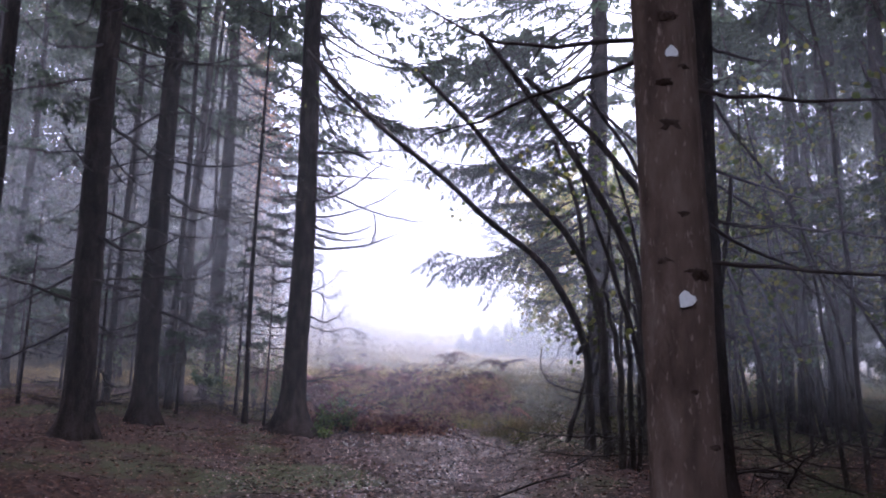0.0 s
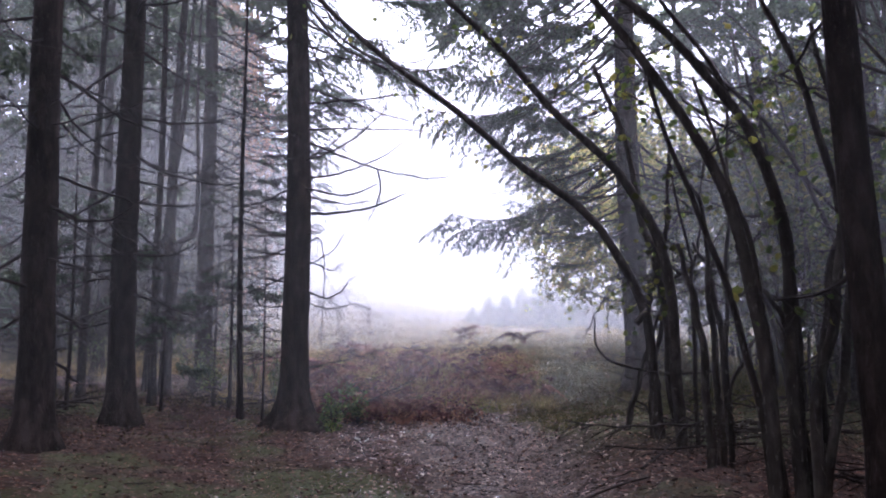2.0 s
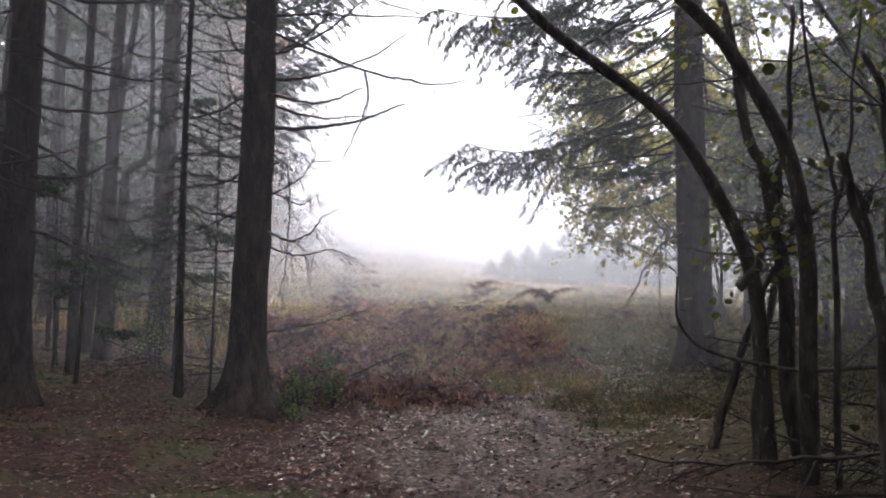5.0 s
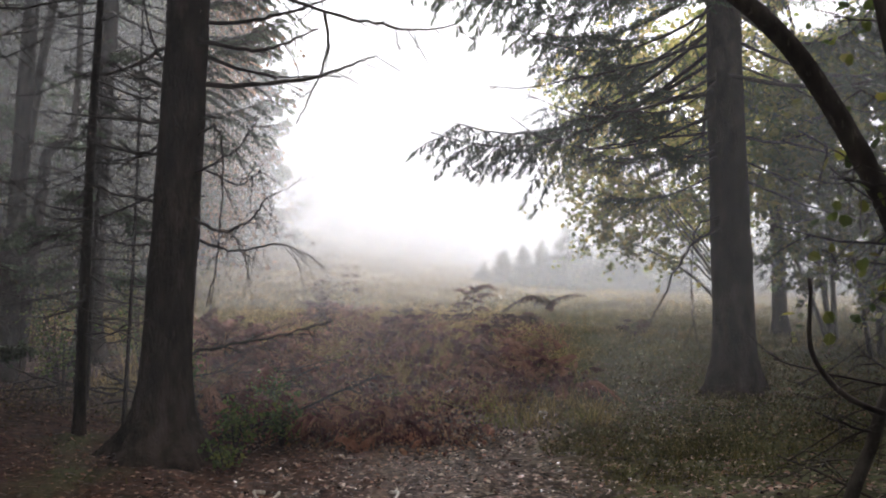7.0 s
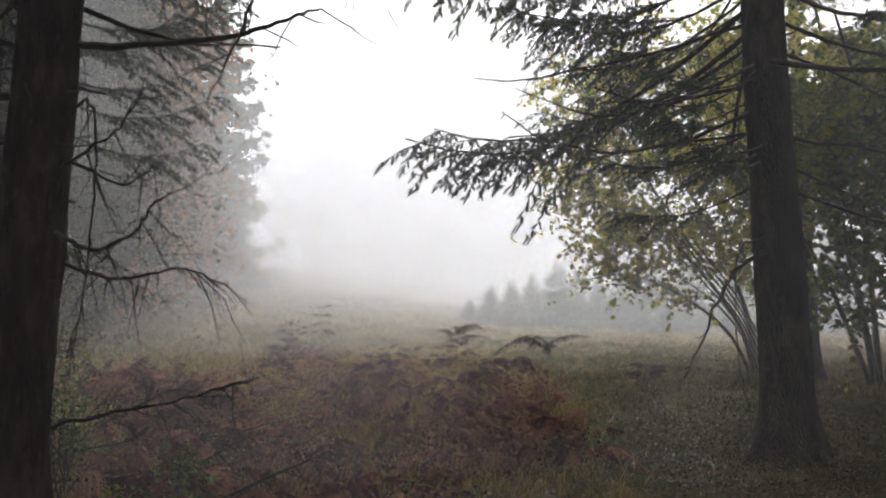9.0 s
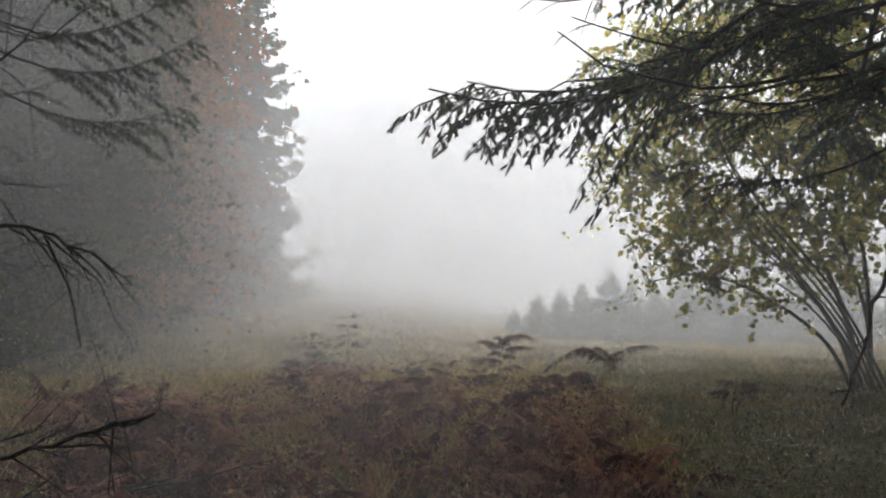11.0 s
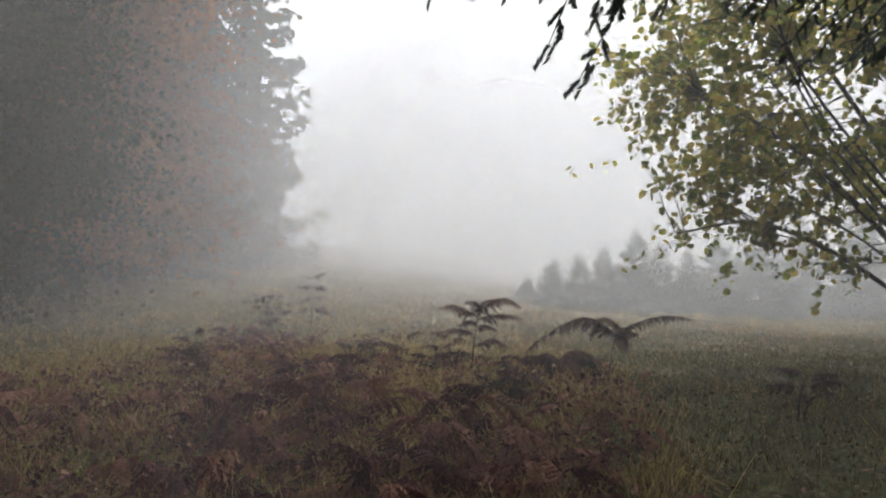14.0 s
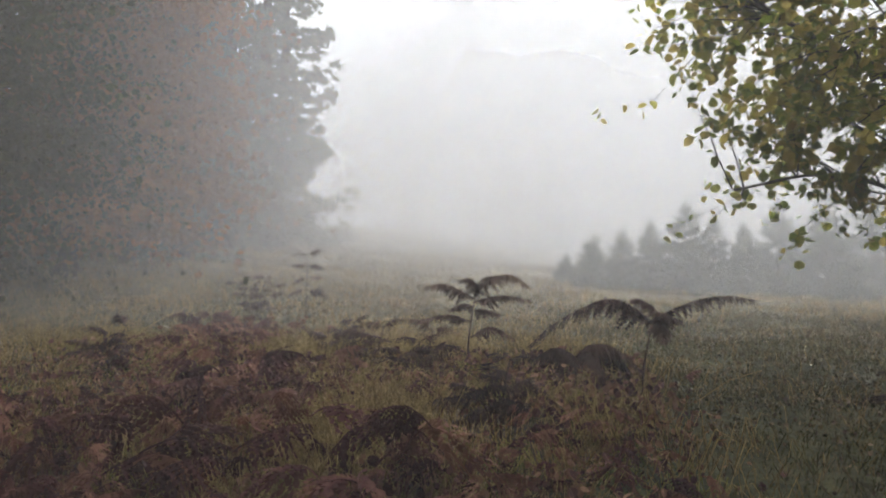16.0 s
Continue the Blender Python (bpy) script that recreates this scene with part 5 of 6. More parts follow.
for k, (x, y, h, r) in enumerate([(-11.3, 48.6, 19, 2.9), (-11.9, 53.5, 20, 3.0), (-11.8, 57.5, 23, 3.1), (-14.6, 55.0, 22, 3.4), (-12.4, 62.0, 22, 3.2), (-15.5, 60.0, 23, 3.4), (-15.5, 50.5, 21, 3.2)]):
    full_spruce(x, y, h, r, "tall dark spruce at the far edge of the meadow", 420 + k)
for k, (x, y, h) in enumerate([(2.1, 44.0, 1.5), (2.95, 44.5, 1.75), (4.6, 44.5, 2.7), (3.8, 45.5, 2.1), (5.4, 45.0, 2.3), (6.3, 45.5, 2.1), (7.4, 46.0, 2.8), (8.7, 46.0, 3.2), (10.2, 47.0, 3.6), (12.0, 47.0, 4.0), (14.0, 48.0, 4.6), (16.5, 48.0, 5.0), (1.4, 46.0, 0.9)]):
    full_spruce(x, y, h, 0.27 * h + 0.2, "young spruce standing in the misty meadow", 440 + k, 190, "young_spruce", "young spruces in the meadow")
for k in range(26):
    x, y = -3 + 2.4 * k + rng.normal(0, 0.8), 85.0 + rng.normal(0, 1.5)
    full_spruce(x, y, rng.uniform(6.5, 10.5), 2.4, "faint spruce far beyond the meadow", 460 + k, 60, group="far wood")


# ---- bracken ----
def frond_mesh(name, mat, length, seed, pairs=15, curl=0.6, width=0.36, teeth=6, limp=0.3):
    """A bracken frond along +x: a curved stalk, paired side leaves, each cut into teeth that hang limp."""
    g = np.random.default_rng(seed)
    b = Build()
    s = np.linspace(0, 1, 12)
    spine = np.stack([length * s * (1 - 0.12 * curl * s), 0.03 * np.sin(5 * s + seed) * length, length * (0.25 * s - 0.55 * curl * s**2.2)], 1)
    at = np.r_[0.0, 0.09, 0.18 + 0.8 * np.arange(pairs) / pairs, 1.0]
    line = np.stack([np.interp(at, s, spine[:, c]) for c in range(3)], 1)
    r = (0.006 * (1 - 0.8 * at) + 0.001)[:, None]
    rim = [line + r * [0, 0, 1], line + r * [0, 0.87, -0.5], line + r * [0, -0.87, -0.5]]
    i = np.arange(len(at) - 1)[:, None] * 3
    b.add(np.stack(rim, 1).reshape(-1, 3), np.concatenate([i + [j, (j + 1) % 3, 3 + (j + 1) % 3, 3 + j] for j in range(3)]))
    for k in range(pairs):
        f = at[k + 2]
        for sg in (-1, 1):
            p = rim[1 if sg > 0 else 2][k + 2]
            L = width * length * (1.05 - f) ** 0.75 * g.uniform(0.75, 1.1) * min(1, 3 * (f - 0.1) + 0.5)
            d = unit(np.array([0.45, sg * 1.0, g.normal(-0.2 - limp, 0.25 + limp)]))
            nrm = unit(np.cross(d, [sg * -1.0, 0.3, 0.2]))
            t = np.linspace(0, 1, teeth + 1)
            mid = p + d * (t * L)[:, None] + np.array([g.normal(0, 0.3 * limp) * L, 0, -(0.15 + limp) * L]) * (t**2)[:, None]
            v, q = [], []
            across = unit(np.cross(d, nrm))
            w = 0.24 * L * (1.02 - t) + 0.004
            for j in range(teeth):
                a0, a1 = mid[j], mid[j + 1]
                hang = np.array([0, 0, -0.3 * w[j]])
                i0 = len(v)
                v += [a0, a1, (a0 + a1) / 2 + across * w[j] + d * 0.25 * w[j] + hang, (a0 + a1) / 2 - across * w[j] + d * 0.25 * w[j] + hang]
                q += [[i0, i0 + 1, i0 + 2], [i0, i0 + 3, i0 + 1]]
            b.add(np.array(v), t=q)
    me = b.mesh(name, mat, False)
    bm = bmesh.new()
    bm.from_mesh(me)
    bmesh.ops.remove_doubles(bm, verts=bm.verts, dist=0.00002)
    bm.to_mesh(me)
    bm.free()
    return me


FRONDS = [frond_mesh("frond", M_FERN, 0.54, 50 + k, pairs=13, curl=0.6 + 0.4 * k, width=0.30, teeth=5, limp=0.9 + 0.12 * k) for k in range(7)]
FRONDS_DARK = [frond_mesh("frond", M_FERN_DARK, 0.86, 60 + k, pairs=18, curl=0.65 + 0.2 * k, width=0.32, limp=0.2, teeth=8) for k in range(3)]


def bracken_plant(x, y, count, scale, label, fronds, lift=0.25):
    """A clump of fronds bowed over from one foot."""
    ob = thing("bracken", x, y, label, "fern", "bracken patch")
    for k in range(count):
        h = rng.uniform(0.04, 0.40) * scale
        m = Matrix.Translation((rng.normal(0, 0.22), rng.normal(0, 0.22), h)) @ Matrix.Rotation(rng.uniform(0, 6.28), 4, "Z") @ Matrix.Rotation(rng.normal(-lift, 0.3), 4, "Y") @ Matrix.Rotation(rng.normal(0, 0.5), 4, "X") @ Matrix.Scale(scale * rng.uniform(0.45, 0.9), 4)
        put("frond", fronds[rng.integers(len(fronds))], ob, m=m)
    return ob


g_f = np.random.default_rng(12)
spots = []
for _ in range(9000):
    x, y = g_f.uniform(-6.0, 2.4), g_f.uniform(17.4, 31.5)
    if not (-2.4 - 0.45 * max(0, y - 19) < x < 1.55 + 0.03 * (y - 18)) or (x < -4.5 and y < 22) or (y > 28 and x > -0.3):
        continue
    golden = min(math.hypot((x + 1.0) / 1.1, (y - 29.4) / 2.2), math.hypot((x - 0.05) / 0.38, (y - 24.2) / 1.7), math.hypot((x + 0.95) / 0.3, (y - 23.6) / 0.5))
    if golden < 1 or x < -3.3 and y > 25.5 or math.sin(2.3 * x + 0.9 * y) + math.sin(1.7 * y - 1.4 * x + 0.6) < -1.1 and y > 19.3:
        continue
    if y < 20.2 and abs(x - 0.35 - 0.16 * (y - 14.7)) < 0.75:
        continue
    if math.hypot(x + 2.49, y - 16.6) > 1.2 and all(math.hypot(x - a, y - c) > 0.38 for a, c in spots):
        spots.append((x, y))
for x, y in spots[:310]:
    big_heap = (1.25 if y < 24.8 and x < 0.3 else 1.1 if y < 25 else 0.85) * (0.85 + 0.3 * math.sin(1.5 * x + 0.6 * y))
    bracken_plant(x, y, 15, big_heap * g_f.uniform(0.5, 0.95), "dead red-brown bracken collapsed in a low heap", FRONDS)


def standing_fern(x, y, stems, label):
    """A tall dry bracken plant: a wiry stalk with level fronds towards its top."""
    ob = thing("bracken", x, y, label, "fern", "tall bracken")
    for dx, dy, h, fr in stems:
        b = Build()
        line = spline([(dx * 0.2, dy * 0.2, -0.05), (dx * 0.4, dy * 0.4, h * 0.5), (dx, dy, h)], 6)
        tube(b, line, np.linspace(0.010, 0.004, len(line)), 5)
        put("stalk", b.mesh("stalk", M_FERN_DARK), ob)
        for f, az, sc, tilt in fr:
            p = np.array([np.interp(f, np.linspace(0, 1, len(line)), line[:, c]) for c in range(3)])
            put("frond", FRONDS_DARK[int(az * 10) % 3], ob, m=Matrix.Translation(p) @ Matrix.Rotation(az, 4, "Z") @ Matrix.Rotation(tilt, 4, "Y") @ Matrix.Rotation((0.85 + 0.35 * math.sin(7 * az + 3 * f)) * math.cos(az), 4, "X") @ Matrix.Scale(0.86 * sc, 4))


def tiers(n, top, size, seed, low=0.45, out=0.0):
    """Opposite fronds in n tiers down from the top of a stalk."""
    g = np.random.default_rng(seed)
    rows = []
    for k in range(n):
        f = top - (top - low) * k / max(1, n - 1)
        for az in (0.1 + out, 3.05 + out):
            rows.append((f, az + g.normal(0, 0.3), size * g.uniform(0.75, 1.15) * (0.85 + 0.1 * k), g.normal(-0.26, 0.14) + 0.12 * k))
    return rows


def arched_frond(ob, ctrl, width, seed, pairs=23, limp=0.45):
    """One withered frond along its own arch: a wiry rib and paired leaflets that hang from it, cut into teeth."""
    g = np.random.default_rng(seed)
    b = Build()
    line = spline(np.array(ctrl, float) - np.array(ob.location), 8)
    s = np.linspace(0, 1, len(line))
    tube(b, line, 0.0055 * (1 - 0.75 * s) + 0.001, 4)
    tan = unit(np.gradient(line, axis=0))
    for k in range(pairs):
        f = 0.10 + 0.88 * (k + g.uniform(0, 0.6)) / pairs
        p, t = (np.array([np.interp(f, s, a[:, c]) for c in range(3)]) for a in (line, tan))
        flat = unit(np.cross(t, [0, 0, 1.0]))
        for sg in (-1, 1):
            L = 1.15 * width * min(1.0, 3.2 * f + 0.25) * (1.06 - f) ** 0.65 * g.uniform(0.7, 1.15)
            d = unit(flat * sg + 0.55 * t + np.array([0, 0, -limp * g.uniform(0.3, 1.9)]))
            wide = unit(np.cross(d, np.cross(t, d)) + g.normal(0, 0.25, 3))
            n = 7
            u = np.linspace(0, 1, n + 1)
            rib = p + d * (u * L)[:, None] + np.array([0, 0, -0.35 * L]) * (u**2)[:, None]
            w = 0.27 * L * (1.05 - u) + 0.004
            v, q = [], []
            for j in range(n):
                a0, a1 = rib[j], rib[j + 1]
                m, i0 = a0 + 0.7 * (a1 - a0), len(v)
                v += [a0, a1, m + wide * w[j] + [0, 0, -0.2 * w[j]], m - wide * w[j] + [0, 0, -0.2 * w[j]]]
                q += [[i0, i0 + 1, i0 + 2], [i0, i0 + 3, i0 + 1]]
            b.add(np.array(v), t=q)
    put("frond", b.mesh("frond", M_FERN_DARK, False), ob)


def fern_stalk(ob, ctrl, r=0.009):
    b = Build()
    line = spline(np.array(ctrl, float) - np.array(ob.location), 6)
    tube(b, line, np.linspace(r, 0.5 * r, len(line)), 6)
    put("stalk", b.mesh("stalk", M_FERN_DARK), ob)


def fern_with_fronds(x, y, joint, fronds, label, seed, limp=0.45):
    """A tall dry bracken: its stalk to the joint, and fronds that spring from there, given from the joint outwards."""
    ob = thing("bracken", x, y, label, "fern", "tall bracken")
    jx, jy, jz = joint
    fern_stalk(ob, [(x, y, ob.location.z - 0.05), (0.5 * (x + jx) - 0.015, 0.5 * (y + jy), 0.5 * (ob.location.z + jz)), joint])
    for k, (width, ctrl) in enumerate(fronds):
        arched_frond(ob, [(jx + a, jy + c, jz + e) for a, c, e in ctrl], width, seed + k, limp=limp)
    return ob


fern_with_fronds(0.45, 27.5, (0.51, 27.5, 3.27), [
    (0.13, [(0, 0, 0), (-0.12, -0.05, 0.07), (-0.28, -0.10, 0.12), (-0.45, -0.16, 0.08)]),
    (0.11, [(0, 0, 0), (0.01, 0, 0.10), (-0.04, 0.03, 0.18), (-0.16, 0.08, 0.165)]),
    (0.15, [(0, 0, 0.02), (0.07, 0, 0.14), (0.2, -0.05, 0.2), (0.34, -0.1, 0.2), (0.49, -0.13, 0.10)]),
    (0.10, [(0, 0, 0.02), (0.04, 0.1, 0.16), (0.14, 0.2, 0.22), (0.26, 0.25, 0.2)]),
    (0.11, [(0, 0, -0.03), (0.14, -0.06, 0.01), (0.3, -0.10, 0.02), (0.51, -0.15, -0.02)]),
    (0.09, [(-0.01, 0, -0.07), (-0.12, 0.1, -0.04), (-0.25, 0.16, -0.1)]),
    (0.10, [(0, 0, -0.10), (0.1, 0.12, -0.09), (0.22, 0.2, -0.13)]),
    (0.10, [(-0.03, 0, -0.2), (-0.2, -0.12, -0.15), (-0.46, -0.2, -0.2)]),
    (0.12, [(-0.03, 0, -0.34), (0.16, -0.14, -0.25), (0.38, -0.25, -0.36)]),
], "tall dry dark brown bracken standing above the patch", 700)
fern_with_fronds(1.86, 26.5, (1.94, 26.5, 3.03), [
    (0.20, [(0, 0, 0), (-0.1, -0.05, 0.1), (-0.3, -0.1, 0.18), (-0.5, -0.12, 0.12), (-0.75, -0.18, -0.03), (-0.93, -0.22, -0.2)]),
    (0.18, [(0, 0, 0), (-0.12, 0.08, 0.12), (-0.28, 0.2, 0.2), (-0.5, 0.3, 0.14)]),
    (0.14, [(0, 0, 0), (0.08, -0.08, 0.07), (0.21, -0.14, 0.02)]),
    (0.13, [(0, 0, 0), (0.05, 0.1, 0.1), (-0.06, 0.22, 0.2), (-0.14, 0.3, 0.2)]),
    (0.15, [(0, 0, 0), (0.15, 0.10, 0.11), (0.38, 0.15, 0.20), (0.6, 0.18, 0.23), (0.82, 0.2, 0.20)]),
    (0.12, [(0, 0, 0), (0.05, -0.12, 0.0), (0.06, -0.2, -0.15)]),
], "tall dry bracken with spreading dark fronds", 720)
fern_with_fronds(1.42, 26.35, (1.37, 26.35, 2.78), [
    (0.14, [(0, 0, 0), (-0.14, -0.05, 0.06), (-0.34, -0.1, -0.04)]),
    (0.15, [(0, 0, 0), (0.12, -0.05, 0.09), (0.3, -0.08, 0.06), (0.5, -0.1, -0.12)]),
    (0.15, [(0, 0, 0), (0.1, -0.16, 0.03), (0.2, -0.24, -0.12), (0.24, -0.26, -0.32)]),
    (0.14, [(0, 0, 0), (0.2, 0.1, 0.06), (0.38, 0.14, -0.06), (0.44, 0.15, -0.28)]),
    (0.12, [(0, 0, 0), (-0.08, -0.14, 0.0), (-0.12, -0.2, -0.18)]),
], "withered bracken with limp hanging brown fronds", 740, 0.9)
standing_fern(-2.75, 33.6, [(0.0, 0.0, 1.0, tiers(4, 1.0, 0.5, 8))], "dry brown bracken standing alone in the meadow grass")
standing_fern(-3.45, 33.2, [(0.12 * k - 0.3, 0.1 * k, 0.58 + 0.12 * (k % 2), tiers(3, 1.0, 0.42, 10 + k, 0.4, 0.9 * k)) for k in range(5)], "dark dead bracken clump with upright broken stalks")
standing_fern(3.3, 25.2, [(0.1, 0.0, 0.40, tiers(2, 1.0, 0.55, 20, 0.7)), (0.3, 0.1, 0.3, tiers(2, 1.0, 0.5, 21, 0.7, 0.5))], "small collapsed brown bracken in the grass")
for k, (x, y) in enumerate([(-0.4, 27.6), (0.2, 26.6), (-0.9, 28.6), (-2.6, 27.0), (0.9, 25.0)]):
    standing_fern(x, y, [(0.1 * j - 0.15, 0.08 * j, 0.28 + 0.09 * j, tiers(3, 1.0, 0.5, 30 + 5 * k + j, 0.4, 1.2 * j)) for j in range(3)], "dark brown heap of dead bracken fronds")

# ---- grass ----
b = Build()
m = 130000
x, y = rng.uniform(-13, 18, m), 23.5 + 34 * rng.uniform(0, 1, m) ** 1.9
clump = np.array([2.2 * noise.noise((0.9 * a, 0.7 * c, 3.0)) + 1.2 * noise.noise((2.9 * a, 2.3 * c, 8.0)) for a, c in zip(x.tolist(), y.tolist())]) + rng.normal(0, 0.45, m)
keep = (clump > -0.3) & ((x < 1.5) | (y > 33) | (rng.uniform(0, 1, m) < 0.3))
x, y, clump = x[keep], y[keep], clump[keep]
blades(b, x, y, rng.uniform(0.10, 0.30, len(x)) * (1 + 0.25 * clump), 0.0018 + 0.00013 * (y - 20), 1.2)
tagged(put("meadow_grass", b.mesh("meadow_grass", M_STRAW, False)), "straw-coloured tussocky autumn grass across the meadow", "grass", kind="stuff")
b = Build()
m = 80000
x, y = rng.uniform(-9, 12, m), 16 + 24 * rng.uniform(0, 1, m) ** 1.4
ok = ((x > 1.3) | (y > 23) & (x < -2.5) | (y > 26)) & (np.sin(2 * x + y) + rng.normal(0, 0.7, m) > -0.5)
blades(b, x[ok], y[ok], rng.uniform(0.06, 0.2, ok.sum()), 0.0028, 1.8)
tagged(put("green_grass", b.mesh("green_grass", M_GRASS, False)), "short green grass beside the bracken", "grass", kind="stuff")
for name, mat, m, lo, hi, label in (("side_grass", M_GRASS, 95000, 0.05, 0.15, "dense dull green grass beside the bracken"), ("side_straw", M_STRAW_DULL, 26000, 0.06, 0.20, "dry grey-brown grass among the green")):
    b = Build()
    x, y = rng.uniform(0.9, 11.5, m), 17.0 + 19 * rng.uniform(0, 1, m) ** 1.4
    lush = np.array([noise.noise((1.3 * a, 1.3 * c, 11.0 + lo)) for a, c in zip(x.tolist(), y.tolist())])
    ok = (lush + rng.normal(0, 0.3, m) > -0.25) & (x > 1.0 + rng.normal(0, 0.25, m))
    x, y, lush = x[ok], y[ok], lush[ok]
    blades(b, x, y, rng.uniform(lo, hi, len(x)) * (1 + 0.6 * lush), 0.0022 + 0.0001 * (y - 17), 1.5)
    tagged(put(name, b.mesh(name, mat, False)), label, "grass", kind="stuff")
b = Build()
m = 14000
x, y = rng.uniform(-7, 7, m), rng.uniform(-1, 19, m)
ok = (np.sin(0.9 * x + 2) * np.sin(0.7 * y) + rng.normal(0, 0.2, m) > 0.30) & (abs(x - 0.3) > 0.9)
blades(b, x[ok], y[ok], rng.uniform(0.03, 0.12, ok.sum()), 0.004, 0.8)
tagged(put("moss_and_grass", b.mesh("moss_and_grass", M_GRASS, False)), "patchy green moss and short grass on the wood floor", "moss", kind="stuff")
for name, mat, count, label in (("straw_tufts", M_STRAW, 500, "golden tufts of dry grass among dead bracken"), ("green_tufts", M_TUFT, 130, "low yellow-green tufts of grass among dead bracken")):
    b = Build()
    for _ in range(count):
        cx, cy = rng.uniform(-4.5, 2.0), rng.uniform(18.5, 31)
        if mat is M_STRAW and rng.uniform() < 0.5:
            cx, cy = (rng.normal(-1.0, 0.7), rng.normal(29.2, 1.3)) if rng.uniform() < 0.6 else (rng.normal(0.1, 0.25), rng.normal(24.2, 0.9))
        k, h = 60, rng.uniform(0.2, 0.55) * (1.0 if mat is M_STRAW else 0.6)
        blades(b, cx + rng.normal(0, 0.12, k), cy + rng.normal(0, 0.12, k), h * rng.uniform(0.5, 1.1, k), 0.003, 1.3)
    tagged(put(name, b.mesh(name, mat, False)), label, "grass", kind="stuff")

b = Build()
for _ in range(120):
    x, y = rng.uniform(-4.5, 2.2), rng.uniform(18.5, 31)
    a, L, lift = rng.uniform(0, 6.28), rng.uniform(0.2, 0.5), rng.uniform(0.1, 0.9)
    w = np.array([math.cos(a), math.sin(a), lift]) * L
    p = np.array([x, y, G(x, y) + rng.uniform(0.0, 0.25)])
    tube(b, [p, p + w * 0.5 + [0, 0, 0.06 * L], p + w + [0, 0, -0.05 * L]], [0.003, 0.0026, 0.0015], 4)
tagged(put("straw_stalks", b.mesh("straw_stalks", M_STRAW)), "thin pale dry stalks lying through the dead bracken", "stalks", kind="stuff")

# shrivelled scraps between the fronds
b = Build()
m = 26000
k = rng.integers(0, len(spots[:310]), m)
S = np.array(spots)[k]
x, y = S[:, 0] + rng.normal(0, 0.3, m), S[:, 1] + rng.normal(0, 0.3, m)
P = np.stack([x, y, ground(x, y) + rng.uniform(0.01, 0.34, m) * np.exp(-((x - S[:, 0]) ** 2 + (y - S[:, 1]) ** 2) / 0.18)], 1)
leaves(b, P, unit(rng.standard_normal((m, 3))), rng.uniform(0.02, 0.06, m), droop=0.8)
tagged(put("bracken_scraps", b.mesh("bracken_scraps", M_SCRAP, False)), "shrivelled brown scraps of dead bracken leaf", "fern litter", kind="stuff")

# low herbs and dead leaves that cover the meadow's near edge
for name, mat, count, label, lo, hi in (("meadow_herbs", M_HERB, 52000, "dense low dark green herbs in the meadow grass", 0.010, 0.030), ("withered_herbs", M_LITTER_DULL, 30000, "withered brown herbs and leaves in the meadow grass", 0.010, 0.032)):
    b = Build()
    x, y = rng.uniform(-9, 11, count), 17.5 + 19 * rng.uniform(0, 1, count) ** 1.5
    patch = np.array([noise.noise((0.8 * a, 0.8 * c, 5.0 + lo)) + 0.6 * noise.noise((2.6 * a, 2.6 * c, 1.0)) for a, c in zip(x.tolist(), y.tolist())])
    ok = ((x > 0.9 + 0.05 * (y - 18)) | (x < -2.8 - 0.3 * (y - 19)) | (y > 26.5)) & (patch + rng.normal(0, 0.25, count) > -0.15)
    x, y, patch = x[ok], y[ok], patch[ok]
    P = np.stack([x, y, ground(x, y) + rng.uniform(0.01, 0.06, len(x)) + 0.16 * rng.uniform(0, 1, len(x)) * np.clip(patch + 0.3, 0, 1)], 1)
    leaves(b, P, unit(rng.standard_normal((len(x), 3)) * 0.7 + [0, 0, 1]), rng.uniform(lo, hi, len(x)) * (1 + 0.03 * (y - 18)))
    tagged(put(name, b.mesh(name, mat, False)), label, "herbs", kind="stuff")

# ---- fallen leaves, twigs and sticks ----
b = Build()
m = 60000
x = np.r_[rng.normal(0, 4.5, m // 2), rng.uniform(-9, 8, m - m // 2)]
y = rng.uniform(1.0, 23.5, m)
P = np.stack([x, y, ground(x, y) + rng.uniform(0.004, 0.03, m)], 1)
N = unit(np.stack([rng.normal(0, 0.3, m), rng.normal(0, 0.3, m), np.ones(m)], 1))
d = rng.standard_normal((m, 3))
d[:, 2] *= 0.12
d = unit(d)
s = unit(np.cross(d, N))
up = np.cross(s, d)
size = rng.uniform(0.018, 0.058, m)[:, None]
pts = [(-0.5, 0, 0.0), (-0.15, 0.34, 0.12), (0.25, 0.30, 0.12), (0.5, 0, 0.05), (0.25, -0.30, 0.14), (-0.15, -0.34, 0.12)]
v = np.stack([P + size * (a * d + c * s + e * up) for a, c, e in pts], 1).reshape(-1, 3)
f = np.arange(m)[:, None] * 6
b.add(v, np.concatenate([f + [0, 1, 2, 3], f + [0, 3, 4, 5]]))
tagged(put("fallen_leaves", b.mesh("fallen_leaves", M_LITTER, False)), "wet brown fallen leaves scattered over the path and wood floor", "leaves", kind="stuff")

